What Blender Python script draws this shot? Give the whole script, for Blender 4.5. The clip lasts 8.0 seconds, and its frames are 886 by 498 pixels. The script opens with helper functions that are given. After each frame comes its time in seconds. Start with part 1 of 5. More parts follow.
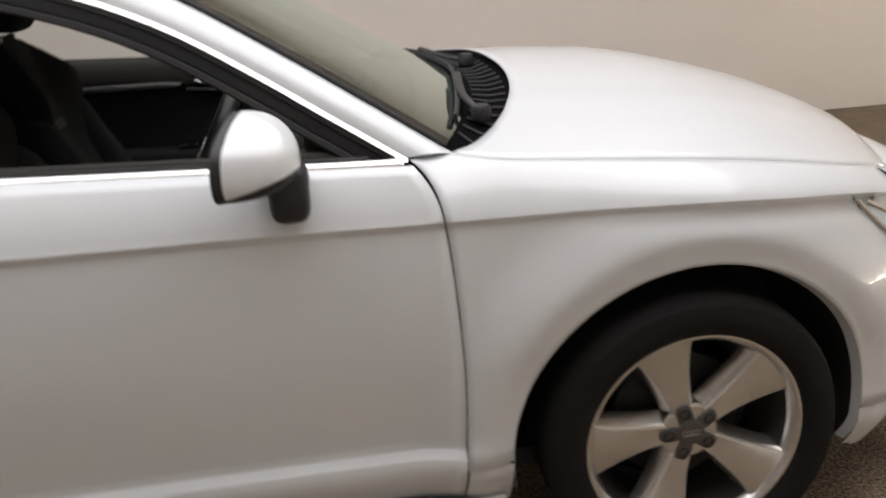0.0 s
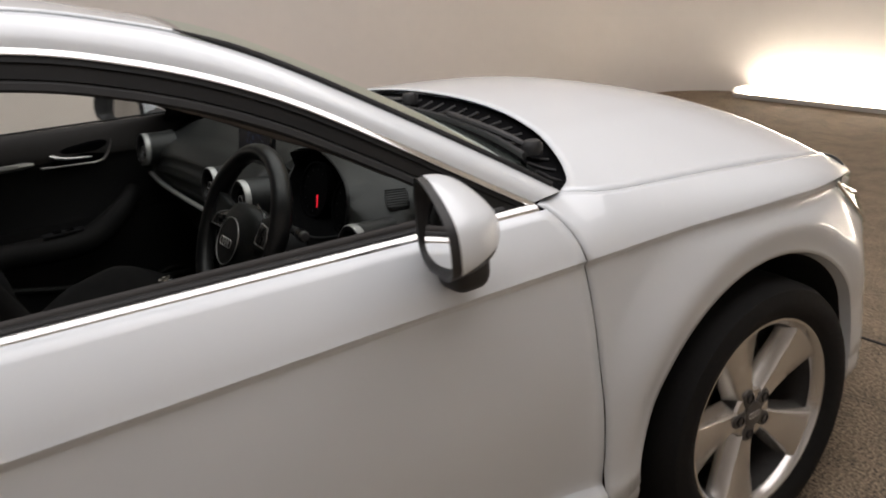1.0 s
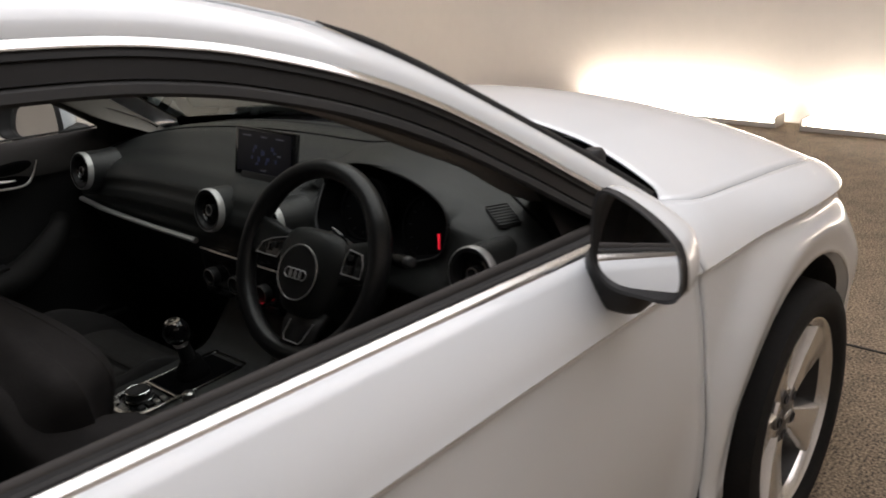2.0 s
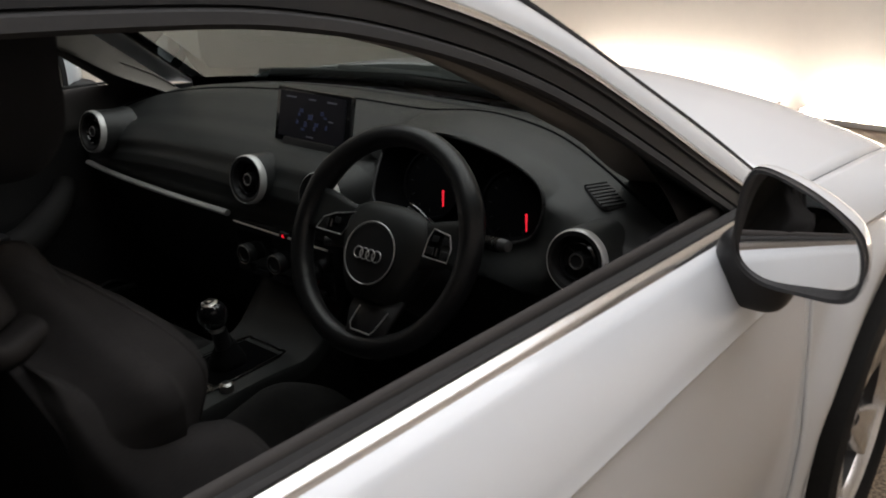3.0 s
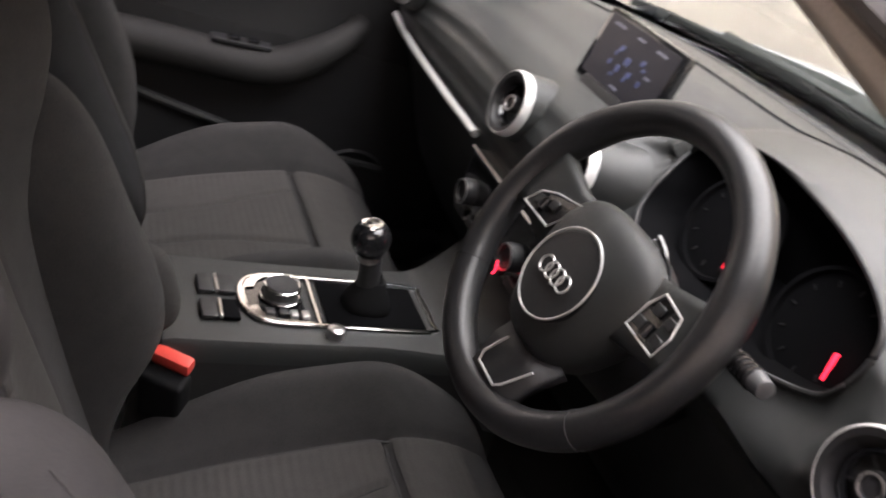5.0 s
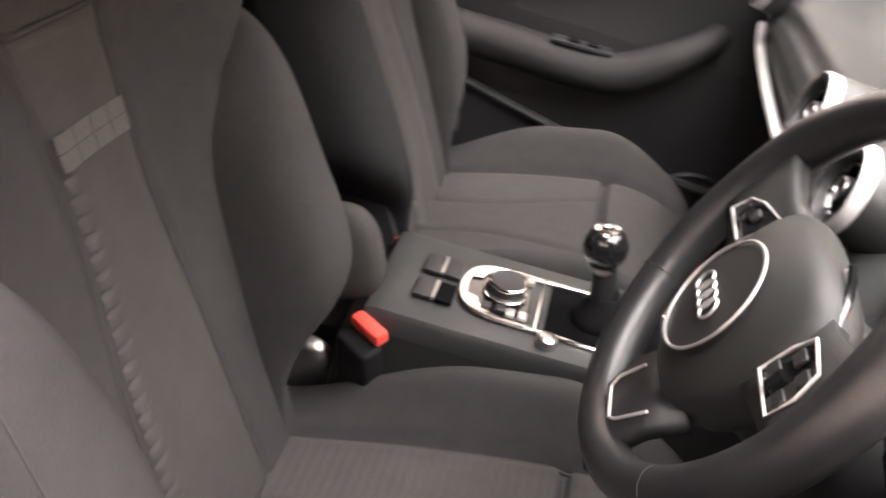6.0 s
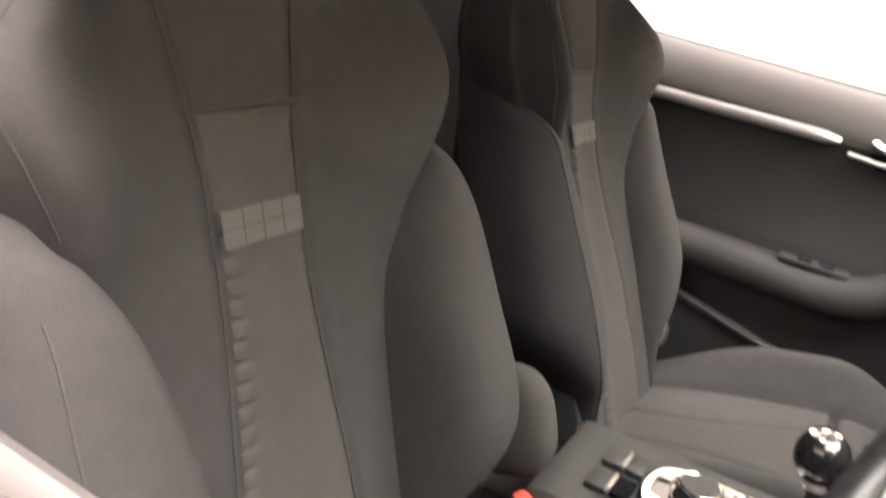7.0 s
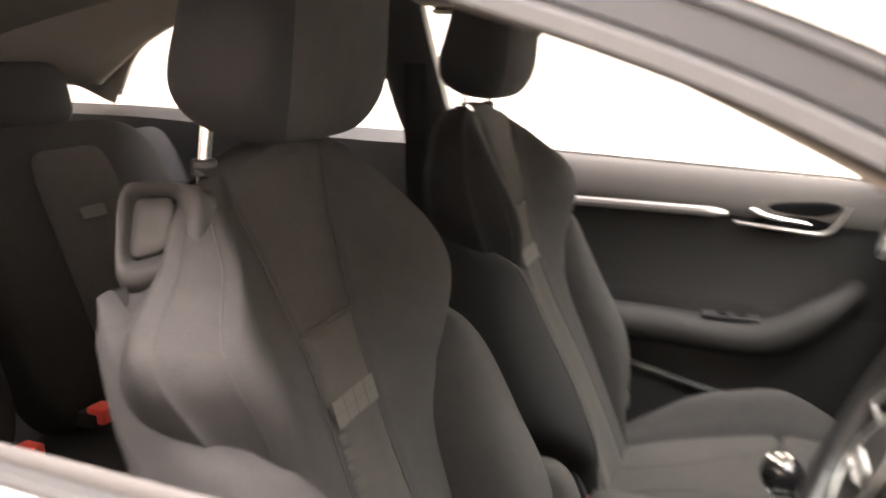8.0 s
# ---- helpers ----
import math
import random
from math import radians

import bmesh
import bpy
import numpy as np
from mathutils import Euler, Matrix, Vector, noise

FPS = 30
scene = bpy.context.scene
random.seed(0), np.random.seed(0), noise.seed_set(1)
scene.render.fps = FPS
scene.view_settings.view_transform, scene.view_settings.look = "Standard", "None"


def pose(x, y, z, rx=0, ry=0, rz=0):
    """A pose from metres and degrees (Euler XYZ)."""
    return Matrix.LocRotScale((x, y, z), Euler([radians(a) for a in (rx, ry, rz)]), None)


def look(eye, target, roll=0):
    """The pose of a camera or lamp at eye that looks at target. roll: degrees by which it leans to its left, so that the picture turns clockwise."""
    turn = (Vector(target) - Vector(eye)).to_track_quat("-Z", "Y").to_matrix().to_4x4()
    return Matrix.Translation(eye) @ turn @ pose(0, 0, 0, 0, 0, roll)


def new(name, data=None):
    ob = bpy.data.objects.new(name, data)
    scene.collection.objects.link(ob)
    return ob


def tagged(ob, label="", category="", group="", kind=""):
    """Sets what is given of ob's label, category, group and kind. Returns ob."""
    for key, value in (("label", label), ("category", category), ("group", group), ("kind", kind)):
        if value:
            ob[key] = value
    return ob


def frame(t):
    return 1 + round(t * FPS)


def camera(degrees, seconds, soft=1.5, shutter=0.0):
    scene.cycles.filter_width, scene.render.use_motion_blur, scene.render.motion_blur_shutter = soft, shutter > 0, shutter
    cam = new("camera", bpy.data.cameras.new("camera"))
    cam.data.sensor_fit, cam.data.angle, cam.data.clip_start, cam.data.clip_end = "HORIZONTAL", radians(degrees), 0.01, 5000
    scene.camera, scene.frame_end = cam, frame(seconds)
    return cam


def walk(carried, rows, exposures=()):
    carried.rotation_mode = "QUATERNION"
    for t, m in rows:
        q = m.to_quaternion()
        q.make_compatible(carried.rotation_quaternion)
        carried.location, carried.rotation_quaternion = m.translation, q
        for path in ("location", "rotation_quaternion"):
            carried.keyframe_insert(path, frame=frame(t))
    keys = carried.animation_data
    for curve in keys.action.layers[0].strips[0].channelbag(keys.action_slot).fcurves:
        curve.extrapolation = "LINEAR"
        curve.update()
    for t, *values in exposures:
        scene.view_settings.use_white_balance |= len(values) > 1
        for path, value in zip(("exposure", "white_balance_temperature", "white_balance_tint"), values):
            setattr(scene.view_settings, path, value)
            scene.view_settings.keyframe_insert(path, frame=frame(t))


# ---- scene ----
cam = camera(54.2, 8.0, 1.8, 0.5)
PATH = [
    (0, (-0.725, -2.305, 1.321), (-0.442, -0.446, 0.639), -3.3),
    (0.5, (-1.149, -2.148, 1.367), (-0.488, -0.367, 0.743), -5.6),
    (1, (-1.493, -1.894, 1.397), (-0.458, -0.323, 0.718), -5.3),
    (1.5, (-1.71, -1.645, 1.394), (-0.416, -0.278, 0.718), -4.7),
    (1.7, (-1.756, -1.54, 1.402), (-0.403, -0.231, 0.726), -4.2),
    (2.8, (-1.862, -1.188, 1.35), (-0.387, -0.038, 0.643), -0.7),
    (3, (-1.81, -1.153, 1.344), (-0.353, 0.006, 0.615), -0.4),
    (3.5, (-1.691, -1.065, 1.31), (-0.299, 0.151, 0.548), 2.2),
    (4, (-1.615, -1.006, 1.282), (-0.304, 0.293, 0.512), 10.9),
    (4.2, (-1.594, -0.99, 1.282), (-0.337, 0.351, 0.492), 14.3),
    (5.3, (-1.297, -0.881, 1.21), (-0.699, 0.748, 0.217), 19.2),
    (5.5, (-1.239, -0.869, 1.211), (-0.84, 0.787, 0.163), 17.3),
    (6, (-1.106, -0.867, 1.197), (-1.26, 0.803, 0.107), 13.5),
    (6.5, (-1.035, -0.845, 1.13), (-1.61, 0.818, 0.179), 12.9),
    (6.7, (-1.037, -0.838, 1.107), (-1.721, 0.839, 0.259), 12.2),
    (7, (-1.045, -0.832, 1.089), (-1.854, 0.869, 0.416), 11.5),
    (7.3, (-1.072, -0.834, 1.103), (-1.933, 0.888, 0.563), 10.4),
    (7.5, (-1.064, -0.866, 1.121), (-1.965, 0.863, 0.675), 7.1),
    (7.8, (-1.088, -0.948, 1.163), (-1.872, 0.852, 0.753), 3.6),
    (8, (-1.072, -1.079, 1.214), (-1.732, 0.753, 0.758), 0.8),
]
EXPOSURES = [(0, -0.34, 6150, 12), (0.5, -0.56, 6200, 13), (1.0, -0.54, 6200, 13), (1.7, -0.42, 6200, 14), (3.0, -0.38, 6100, 12), (3.5, 0.15, 6150, 12), (4.2, 1.2, 6100, 12), (5.3, 2.85, 6350, 25), (6.0, 3.42, 6550, 25), (6.5, 3.6, 6650, 22), (7.0, 3.78, 6750, 20), (7.5, 3.8, 6850, 19), (8, 3.46, 6750, 18)]
walk(cam, [(t, look(eye, target, roll)) for t, eye, target, roll in PATH], EXPOSURES)

# ---- world and lights ----
world = bpy.data.worlds.new("studio_world")
scene.world = world
world.use_nodes = True
world.node_tree.nodes["Background"].inputs[0].default_value = (0.9, 0.86, 0.82, 1)
world.node_tree.nodes["Background"].inputs[1].default_value = 0.05


def area_lamp(name, m, sx, sy, watts, colour=(1, 0.95, 0.88)):
    d = bpy.data.lights.new(name, "AREA")
    d.shape, d.size, d.size_y, d.energy, d.color = "RECTANGLE", sx, sy, watts, colour
    ob = new(name, d)
    ob.matrix_world = m
    return ob


area_lamp("ceiling_softbox_light", pose(-0.5, -0.3, 3.2, 0, 0, 0), 4.4, 3.8, 165, (1, 0.955, 0.915))


# ---- materials ----
def mat(name, base, rough=0.5, metal=0.0, coat=0.0, noise_amt=0.0, noise_scale=40.0, bump=0.0, bump_scale=300.0, base2=None, big=0.0, spec=0.5, emit=None, emit_s=0.0, stretch=None):
    m = bpy.data.materials.new(name)
    m.use_nodes = True
    nt = m.node_tree
    b = nt.nodes["Principled BSDF"]
    b.inputs["Base Color"].default_value = (*base, 1)
    b.inputs["Roughness"].default_value = rough
    b.inputs["Metallic"].default_value = metal
    b.inputs["Coat Weight"].default_value = coat
    b.inputs["Coat Roughness"].default_value = 0.03
    b.inputs["Specular IOR Level"].default_value = spec
    if emit:
        b.inputs["Emission Color"].default_value = (*emit, 1)
        b.inputs["Emission Strength"].default_value = emit_s
    co = nt.nodes.new("ShaderNodeTexCoord")
    vec = co.outputs["Object"]
    if stretch:
        mp = nt.nodes.new("ShaderNodeMapping")
        mp.inputs["Scale"].default_value = stretch
        nt.links.new(vec, mp.inputs["Vector"])
        vec = mp.outputs["Vector"]

    def tex(scale, detail=4):
        n = nt.nodes.new("ShaderNodeTexNoise")
        n.inputs["Scale"].default_value, n.inputs["Detail"].default_value = scale, detail
        nt.links.new(vec, n.inputs["Vector"])
        return n.outputs["Fac"]
    if noise_amt or big:
        other = base2 or tuple(c * 0.6 for c in base)
        mix = nt.nodes.new("ShaderNodeMix")
        mix.data_type = "RGBA"
        mix.inputs["A"].default_value, mix.inputs["B"].default_value = (*base, 1), (*other, 1)
        ramp = nt.nodes.new("ShaderNodeMapRange")
        ramp.inputs["From Min"].default_value, ramp.inputs["From Max"].default_value = 0.35, 0.68
        ramp.inputs["To Max"].default_value = noise_amt
        nt.links.new(tex(noise_scale), ramp.inputs["Value"])
        fac = ramp.outputs["Result"]
        if big:
            r2 = nt.nodes.new("ShaderNodeMapRange")
            r2.inputs["From Min"].default_value, r2.inputs["From Max"].default_value = 0.38, 0.7
            r2.inputs["To Max"].default_value = big
            nt.links.new(tex(noise_scale / 14, 6), r2.inputs["Value"])
            add = nt.nodes.new("ShaderNodeMath")
            add.use_clamp = True
            nt.links.new(fac, add.inputs[0])
            nt.links.new(r2.outputs["Result"], add.inputs[1])
            fac = add.outputs[0]
        nt.links.new(fac, mix.inputs["Factor"])
        nt.links.new(mix.outputs["Result"], b.inputs["Base Color"])
    if bump:
        bp = nt.nodes.new("ShaderNodeBump")
        bp.inputs["Strength"].default_value, bp.inputs["Distance"].default_value = bump, 0.002
        nt.links.new(tex(bump_scale, 3), bp.inputs["Height"])
        nt.links.new(bp.outputs["Normal"], b.inputs["Normal"])
    return m


def glass_mat(name, tint, rough=0.0, gloss=0.045, power=4.5):
    """Thin window glass: mostly clear, with a gloss."""
    m = bpy.data.materials.new(name)
    m.use_nodes = True
    nt = m.node_tree
    nt.nodes.remove(nt.nodes["Principled BSDF"])
    t, g, mx, fr = (nt.nodes.new(k) for k in ("ShaderNodeBsdfTransparent", "ShaderNodeBsdfGlossy", "ShaderNodeMixShader", "ShaderNodeLayerWeight"))
    pw, ad = nt.nodes.new("ShaderNodeMath"), nt.nodes.new("ShaderNodeMath")
    pw.operation, ad.operation = "POWER", "MULTIPLY_ADD"
    pw.inputs[1].default_value, ad.inputs[1].default_value, ad.inputs[2].default_value = power, 0.9, gloss
    t.inputs["Color"].default_value = (*tint, 1)
    g.inputs["Roughness"].default_value = rough
    g.inputs["Color"].default_value = (0.88, 0.97, 0.92, 1)
    fr.inputs["Blend"].default_value = 0.5
    nt.links.new(fr.outputs["Facing"], pw.inputs[0])
    nt.links.new(pw.outputs[0], ad.inputs[0])
    nt.links.new(ad.outputs[0], mx.inputs[0])
    nt.links.new(t.outputs[0], mx.inputs[1])
    nt.links.new(g.outputs[0], mx.inputs[2])
    nt.links.new(mx.outputs[0], nt.nodes["Material Output"].inputs["Surface"])
    return m


PAINT = mat("white_paint", (0.735, 0.77, 0.80), 0.33, 0, 0.9, 0.06, 900, 0.012, 1500, (0.69, 0.725, 0.755))
BLACK = mat("black_plastic", (0.013, 0.013, 0.014), 0.5, 0, 0, 0.5, 220, 0.15, 900, (0.02, 0.02, 0.021))
SOFT = mat("dash_soft_plastic", (0.0215, 0.023, 0.0228), 0.42, 0, 0, 0.4, 300, 0.25, 1400, (0.028, 0.0295, 0.0285), 0.2)
GLOSSB = mat("gloss_black", (0.01, 0.01, 0.011), 0.12, 0, 0.6, 0.2, 60)
FRAMEB = mat("black_window_frame", (0.008, 0.008, 0.008), 0.45, 0, 0, 0.3, 120, 0, 0, (0.012, 0.012, 0.012), 0.2, 0.25)
RUBBER = mat("rubber_seal", (0.018, 0.018, 0.018), 0.7, 0, 0, 0.4, 200)
TYRE = mat("tyre_rubber", (0.010, 0.010, 0.010), 0.8, 0, 0, 0.5, 120, 0.3, 400, (0.016, 0.015, 0.014), 0.2, 0.18)
CHROME = mat("chrome", (0.86, 0.86, 0.85), 0.12, 1, 0, 0.1, 80)
SATIN = mat("satin_aluminium", (0.62, 0.61, 0.60), 0.3, 1, 0, 0.15, 150, 0.05, 800)
ALLOY = mat("alloy_silver", (0.71, 0.70, 0.685), 0.24, 0.9, 0.4, 0.15, 300, 0.03, 900)
FABRIC = mat("grey_fabric", (0.04136, 0.04004, 0.0396), 0.95, 0, 0, 0.6, 700, 0.5, 1800, (0.02816, 0.02728, 0.02728), 0.35, 0.15)
FABRIC2 = mat("insert_fabric", (0.0484, 0.04664, 0.04488), 0.95, 0, 0, 0.6, 500, 0.6, 1500, (0.03168, 0.03036, 0.02992), 0.3, 0.15)
# dark cloth; on the head restraints this colour stands for shade
DARKTONE = mat("dark_cloth_and_shade", (0.01209, 0.01209, 0.01318), 0.85, 0, 0, 0.5, 500, 0.4, 1500, (0.01783, 0.01783, 0.0186), 0.2, 0.2)
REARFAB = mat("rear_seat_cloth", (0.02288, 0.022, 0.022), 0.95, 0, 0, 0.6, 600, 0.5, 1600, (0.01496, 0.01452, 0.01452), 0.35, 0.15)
PILLART = mat("pillar_trim", (0.060, 0.053, 0.048), 0.65, 0, 0, 0.3, 60, 0.08, 900, (0.070, 0.063, 0.057), 0.2, 0.2)
LEVERM = mat("smooth_grey_plastic", (0.024, 0.0228, 0.022), 0.55, 0, 0, 0.3, 60, 0, 0, (0.031, 0.0295, 0.0285), 0.2, 0.2)
SILVER = mat("silver_paint", (0.70, 0.70, 0.69), 0.35, 0.35, 0.2, 0.1, 120)
BRIGHT = mat("bright_satin_metal", (0.66, 0.66, 0.655), 0.36, 0.75, 0, 0.1, 120)
BELT = mat("bright_belt_strip", (0.80, 0.80, 0.79), 0.24, 1, 0, 0.1, 60, 0.03, 500)
CAPGREY = mat("grey_plastic", (0.085, 0.085, 0.088), 0.45, 0, 0, 0.2, 120)
# near-black for recesses, their shade held in the colour, and for black plastic
VOID = mat("black_and_recess_shade", (0.0025, 0.0025, 0.003), 0.9, 0, 0, 0.4, 200, 0, 0, (0.004, 0.004, 0.0045), 0, 0.06)
LEATHER = mat("black_leather", (0.014, 0.014, 0.015), 0.34, 0, 0, 0.4, 260, 0.12, 900, (0.028, 0.028, 0.028))
GAITER = mat("gaiter_leather", (0.005, 0.005, 0.0055), 0.75, 0, 0, 0.4, 200, 0.2, 700, (0.008, 0.008, 0.008), 0, 0.15)
ARMREST = mat("armrest_plastic", (0.0165, 0.016, 0.0155), 0.7, 0, 0, 0.4, 200, 0.2, 900, (0.022, 0.021, 0.0205), 0.2, 0.2)
TRIMCLOTH = mat("door_cloth", (0.019, 0.0185, 0.019), 0.9, 0, 0, 0.5, 500, 0.4, 1500)
HEADLINER = mat("headliner_cloth", (0.25, 0.23, 0.208), 0.95, 0, 0, 0.3, 500, 0.3, 1500)
CARPET = mat("car_carpet", (0.02, 0.02, 0.02), 1.0, 0, 0, 0.6, 400, 0.6, 900)
RED = mat("red_button", (0.72, 0.075, 0.055), 0.4, 0, 0, 0.2, 200)
NEEDLE = mat("red_needle", (0.6, 0.01, 0.02), 0.4, emit=(1, 0.02, 0.04), emit_s=1.1)
GLASS = glass_mat("window_glass", (0.93, 0.96, 0.94))
SCREENG = glass_mat("windscreen_glass", (0.74, 0.79, 0.76), 0.0, 0.20, 2.0)
MIRROR = mat("mirror_glass", (0.9, 0.9, 0.9), 0.02, 1)
WALLM = mat("studio_wall_paint", (0.83, 0.79, 0.745), 0.75, 0, 0, 0.25, 14, 0.2, 60, (0.77, 0.735, 0.695), 0.35, 0.25)
FLOORM = mat("speckled_floor", (0.43, 0.335, 0.232), 0.75, 0, 0, 1.0, 120, 0.9, 150, (0.050, 0.040, 0.031), 0.22, 0.3)
TUBE = mat("lamp_tube", (1, 1, 1), 0.5, emit=(1, 0.88, 0.70), emit_s=40.0)
STEEL = mat("white_steel", (0.5, 0.47, 0.43), 0.45, 0, 0, 0.3, 60)


# ---- mesh helpers ----
def thing(name, label, category, group="", kind="", at=(0, 0, 0)):
    e = new(name)
    e.empty_display_size = 0.05
    e.location = at
    return tagged(e, label, category, group, kind)


def part(name, bm, material, parent=None, label="", smooth=True, sharp=40):
    """Link a bmesh as one mesh object under a thing or a part."""
    bmesh.ops.remove_doubles(bm, verts=bm.verts, dist=1e-5)
    bmesh.ops.recalc_face_normals(bm, faces=bm.faces)
    me = bpy.data.meshes.new(name)
    bm.to_mesh(me)
    bm.free()
    me.materials.append(material)
    if smooth:
        me.shade_smooth()
        me.set_sharp_from_angle(angle=radians(sharp))
    ob = new(name, me)
    if parent:
        ob.parent = parent
        if parent.type == "EMPTY":
            ob.location = -Vector(parent.location)
    return tagged(ob, label)


def curve(pts, n, closed=False):
    """n points along a smooth line through the given ones."""
    p = [Vector(q) for q in pts]
    k = len(p)
    out = []
    segs = k if closed else k - 1
    for i in range(n):
        f = i / (n if closed else n - 1) * segs
        j = min(int(f), segs - 1)
        t = f - j
        a, b, c, d = ((p[(j + o) % k] if closed else p[max(0, min(k - 1, j + o))]) for o in (-1, 0, 1, 2))
        out.append(0.5 * (2 * b + (c - a) * t + (2 * a - 5 * b + 4 * c - d) * t * t + (3 * b - a - 3 * c + d) * t ** 3))
    return out


def ease(a, b, x):
    t = max(0.0, min(1.0, (x - a) / (b - a)))
    return t * t * (3 - 2 * t)


def smoothline(pairs, n=200):
    """A smooth function through x, y pairs."""
    c = curve([(a, b, 0) for a, b in pairs], n)
    xs, ys = [q.x for q in c], [q.y for q in c]
    return lambda x: float(np.interp(x, xs, ys))


def sheet(rows, closed_u=False, bm=None):
    """A surface from rows of points."""
    bm = bm or bmesh.new()
    vs = [[bm.verts.new(p) for p in r] for r in rows]
    n = len(rows[0])
    for a, b in zip(vs, vs[1:]):
        for j in range(n if closed_u else n - 1):
            q = (a[j], a[(j + 1) % n], b[(j + 1) % n], b[j])
            if len({tuple(v.co) for v in q}) >= 3:
                try:
                    bm.faces.new(q)
                except ValueError:
                    pass
    return bm


def thick(ob, t, offset=-1):
    m = ob.modifiers.new("thickness", "SOLIDIFY")
    m.thickness, m.offset = t, offset
    return ob


def tube(pts, r, n=10, closed=False, bm=None, flat=1.0):
    """A round bar along a line of points. r may be a function of 0..1."""
    pts = [Vector(p) for p in pts]
    rows = []
    k = len(pts)
    up = Vector((0, 0, 1))
    for i, p in enumerate(pts):
        a, b = (pts[(i - 1) % k], pts[(i + 1) % k]) if closed else (pts[max(0, i - 1)], pts[min(k - 1, i + 1)])
        d = (b - a).normalized()
        s = d.cross(up if abs(d.z) < 0.95 else Vector((1, 0, 0))).normalized()
        w = s.cross(d)
        rr = r(i / max(1, k - 1)) if callable(r) else r
        rows.append([p + s * rr * math.cos(2 * math.pi * j / n) + w * rr * flat * math.sin(2 * math.pi * j / n) for j in range(n)])
    if closed:
        rows.append(rows[0])
    bm = sheet(rows, True, bm)
    if not closed:
        for r_ in (rows[0], rows[-1]):
            bm.faces.new([bm.verts.new(q) for q in r_])
    return bm


def lathe(profile, m, n=40, bm=None, arc=2 * math.pi):
    """Turns (radius, height) pairs round the local z of m."""
    full = arc > 6.28
    rows = [[m @ Vector((r * math.cos(arc * j / n), r * math.sin(arc * j / n), h)) for j in range(n if full else n + 1)] for r, h in profile]
    return sheet(rows, full, bm)


def box(c, s, bevel=0.004, seg=2, m=None, bm=None):
    own = bmesh.new()
    bmesh.ops.create_cube(own, size=1)
    bmesh.ops.scale(own, vec=s, verts=own.verts)
    if bevel:
        bmesh.ops.bevel(own, geom=own.edges[:], offset=min(bevel, min(s) * 0.45), segments=seg, affect="EDGES", profile=0.6)
    bmesh.ops.translate(own, vec=c, verts=own.verts)
    if m:
        own.transform(m)
    if bm is None:
        return own
    me = bpy.data.meshes.new("scrap")
    own.to_mesh(me)
    own.free()
    bm.from_mesh(me)
    bpy.data.meshes.remove(me)
    return bm


def pillow(size, m, e=0.45, nu=28, nv=18, fn=None, bm=None):
    """A superellipsoid cushion of that full size; fn may push its points about."""
    def sp(v, p):
        return math.copysign(abs(v) ** p, v)
    rows = []
    for i in range(nv + 1):
        a = math.pi * (i / nv - 0.5)
        row = []
        for j in range(nu):
            b = 2 * math.pi * j / nu
            q = Vector((size[0] / 2 * sp(math.cos(a), e) * sp(math.cos(b), e), size[1] / 2 * sp(math.cos(a), e) * sp(math.sin(b), e), size[2] / 2 * sp(math.sin(a), e)))
            row.append(m @ (fn(q) if fn else q))
        rows.append(row)
    return sheet(rows, True, bm)


# ---- the studio room ----
ROOM_X, ROOM_Y, ROOM_BACK, ROOM_RIGHT, ROOM_H, ROUND = 4.45, 3.3, -6.0, -4.0, 3.3, 0.9


def room():
    fl = part("floor", box(((ROOM_X + ROOM_BACK) / 2, (ROOM_Y + ROOM_RIGHT) / 2, -0.1), (ROOM_X - ROOM_BACK + 1, ROOM_Y - ROOM_RIGHT + 1, 0.2), 0), FLOORM)
    part("joint", box((1.092, (ROOM_Y + ROOM_RIGHT) / 2, 0.001), (0.009, ROOM_Y - ROOM_RIGHT - 0.1, 0.006), 0), RUBBER, fl)
    tagged(fl, "brown speckled studio floor, worn and dusty", "floor", kind="structure")
    out, inn = [], []
    for off, acc in ((0, inn), (0.2, out)):
        for cx, cy, a0 in ((ROOM_X, ROOM_Y, 0), (ROOM_BACK, ROOM_Y, 90), (ROOM_BACK, ROOM_RIGHT, 180), (ROOM_X, ROOM_RIGHT, 270)):
            sx, sy = (-1 if cx > 0 else 1), (-1 if cy > 0 else 1)
            for k in range(13):
                a = radians(a0 + 90 * k / 12)
                acc.append(Vector((cx + sx * ROUND + (ROUND + off) * math.cos(a), cy + sy * ROUND + (ROUND + off) * math.sin(a), 0)))
    up = Vector((0, 0, ROOM_H))
    w = part("wall", sheet([[p for p in inn], [p + up for p in inn], [p + up for p in out], [p for p in out], [p for p in inn]], True), WALLM)
    tagged(w, "cream painted studio wall with rounded corners", "wall", kind="structure")
    c = part("ceiling", box(((ROOM_X + ROOM_BACK) / 2, (ROOM_Y + ROOM_RIGHT) / 2, ROOM_H + 0.1), (ROOM_X - ROOM_BACK + 0.4, ROOM_Y - ROOM_RIGHT + 0.4, 0.19), 0), WALLM)
    tagged(c, "plain pale studio ceiling", "ceiling", kind="structure")


room()


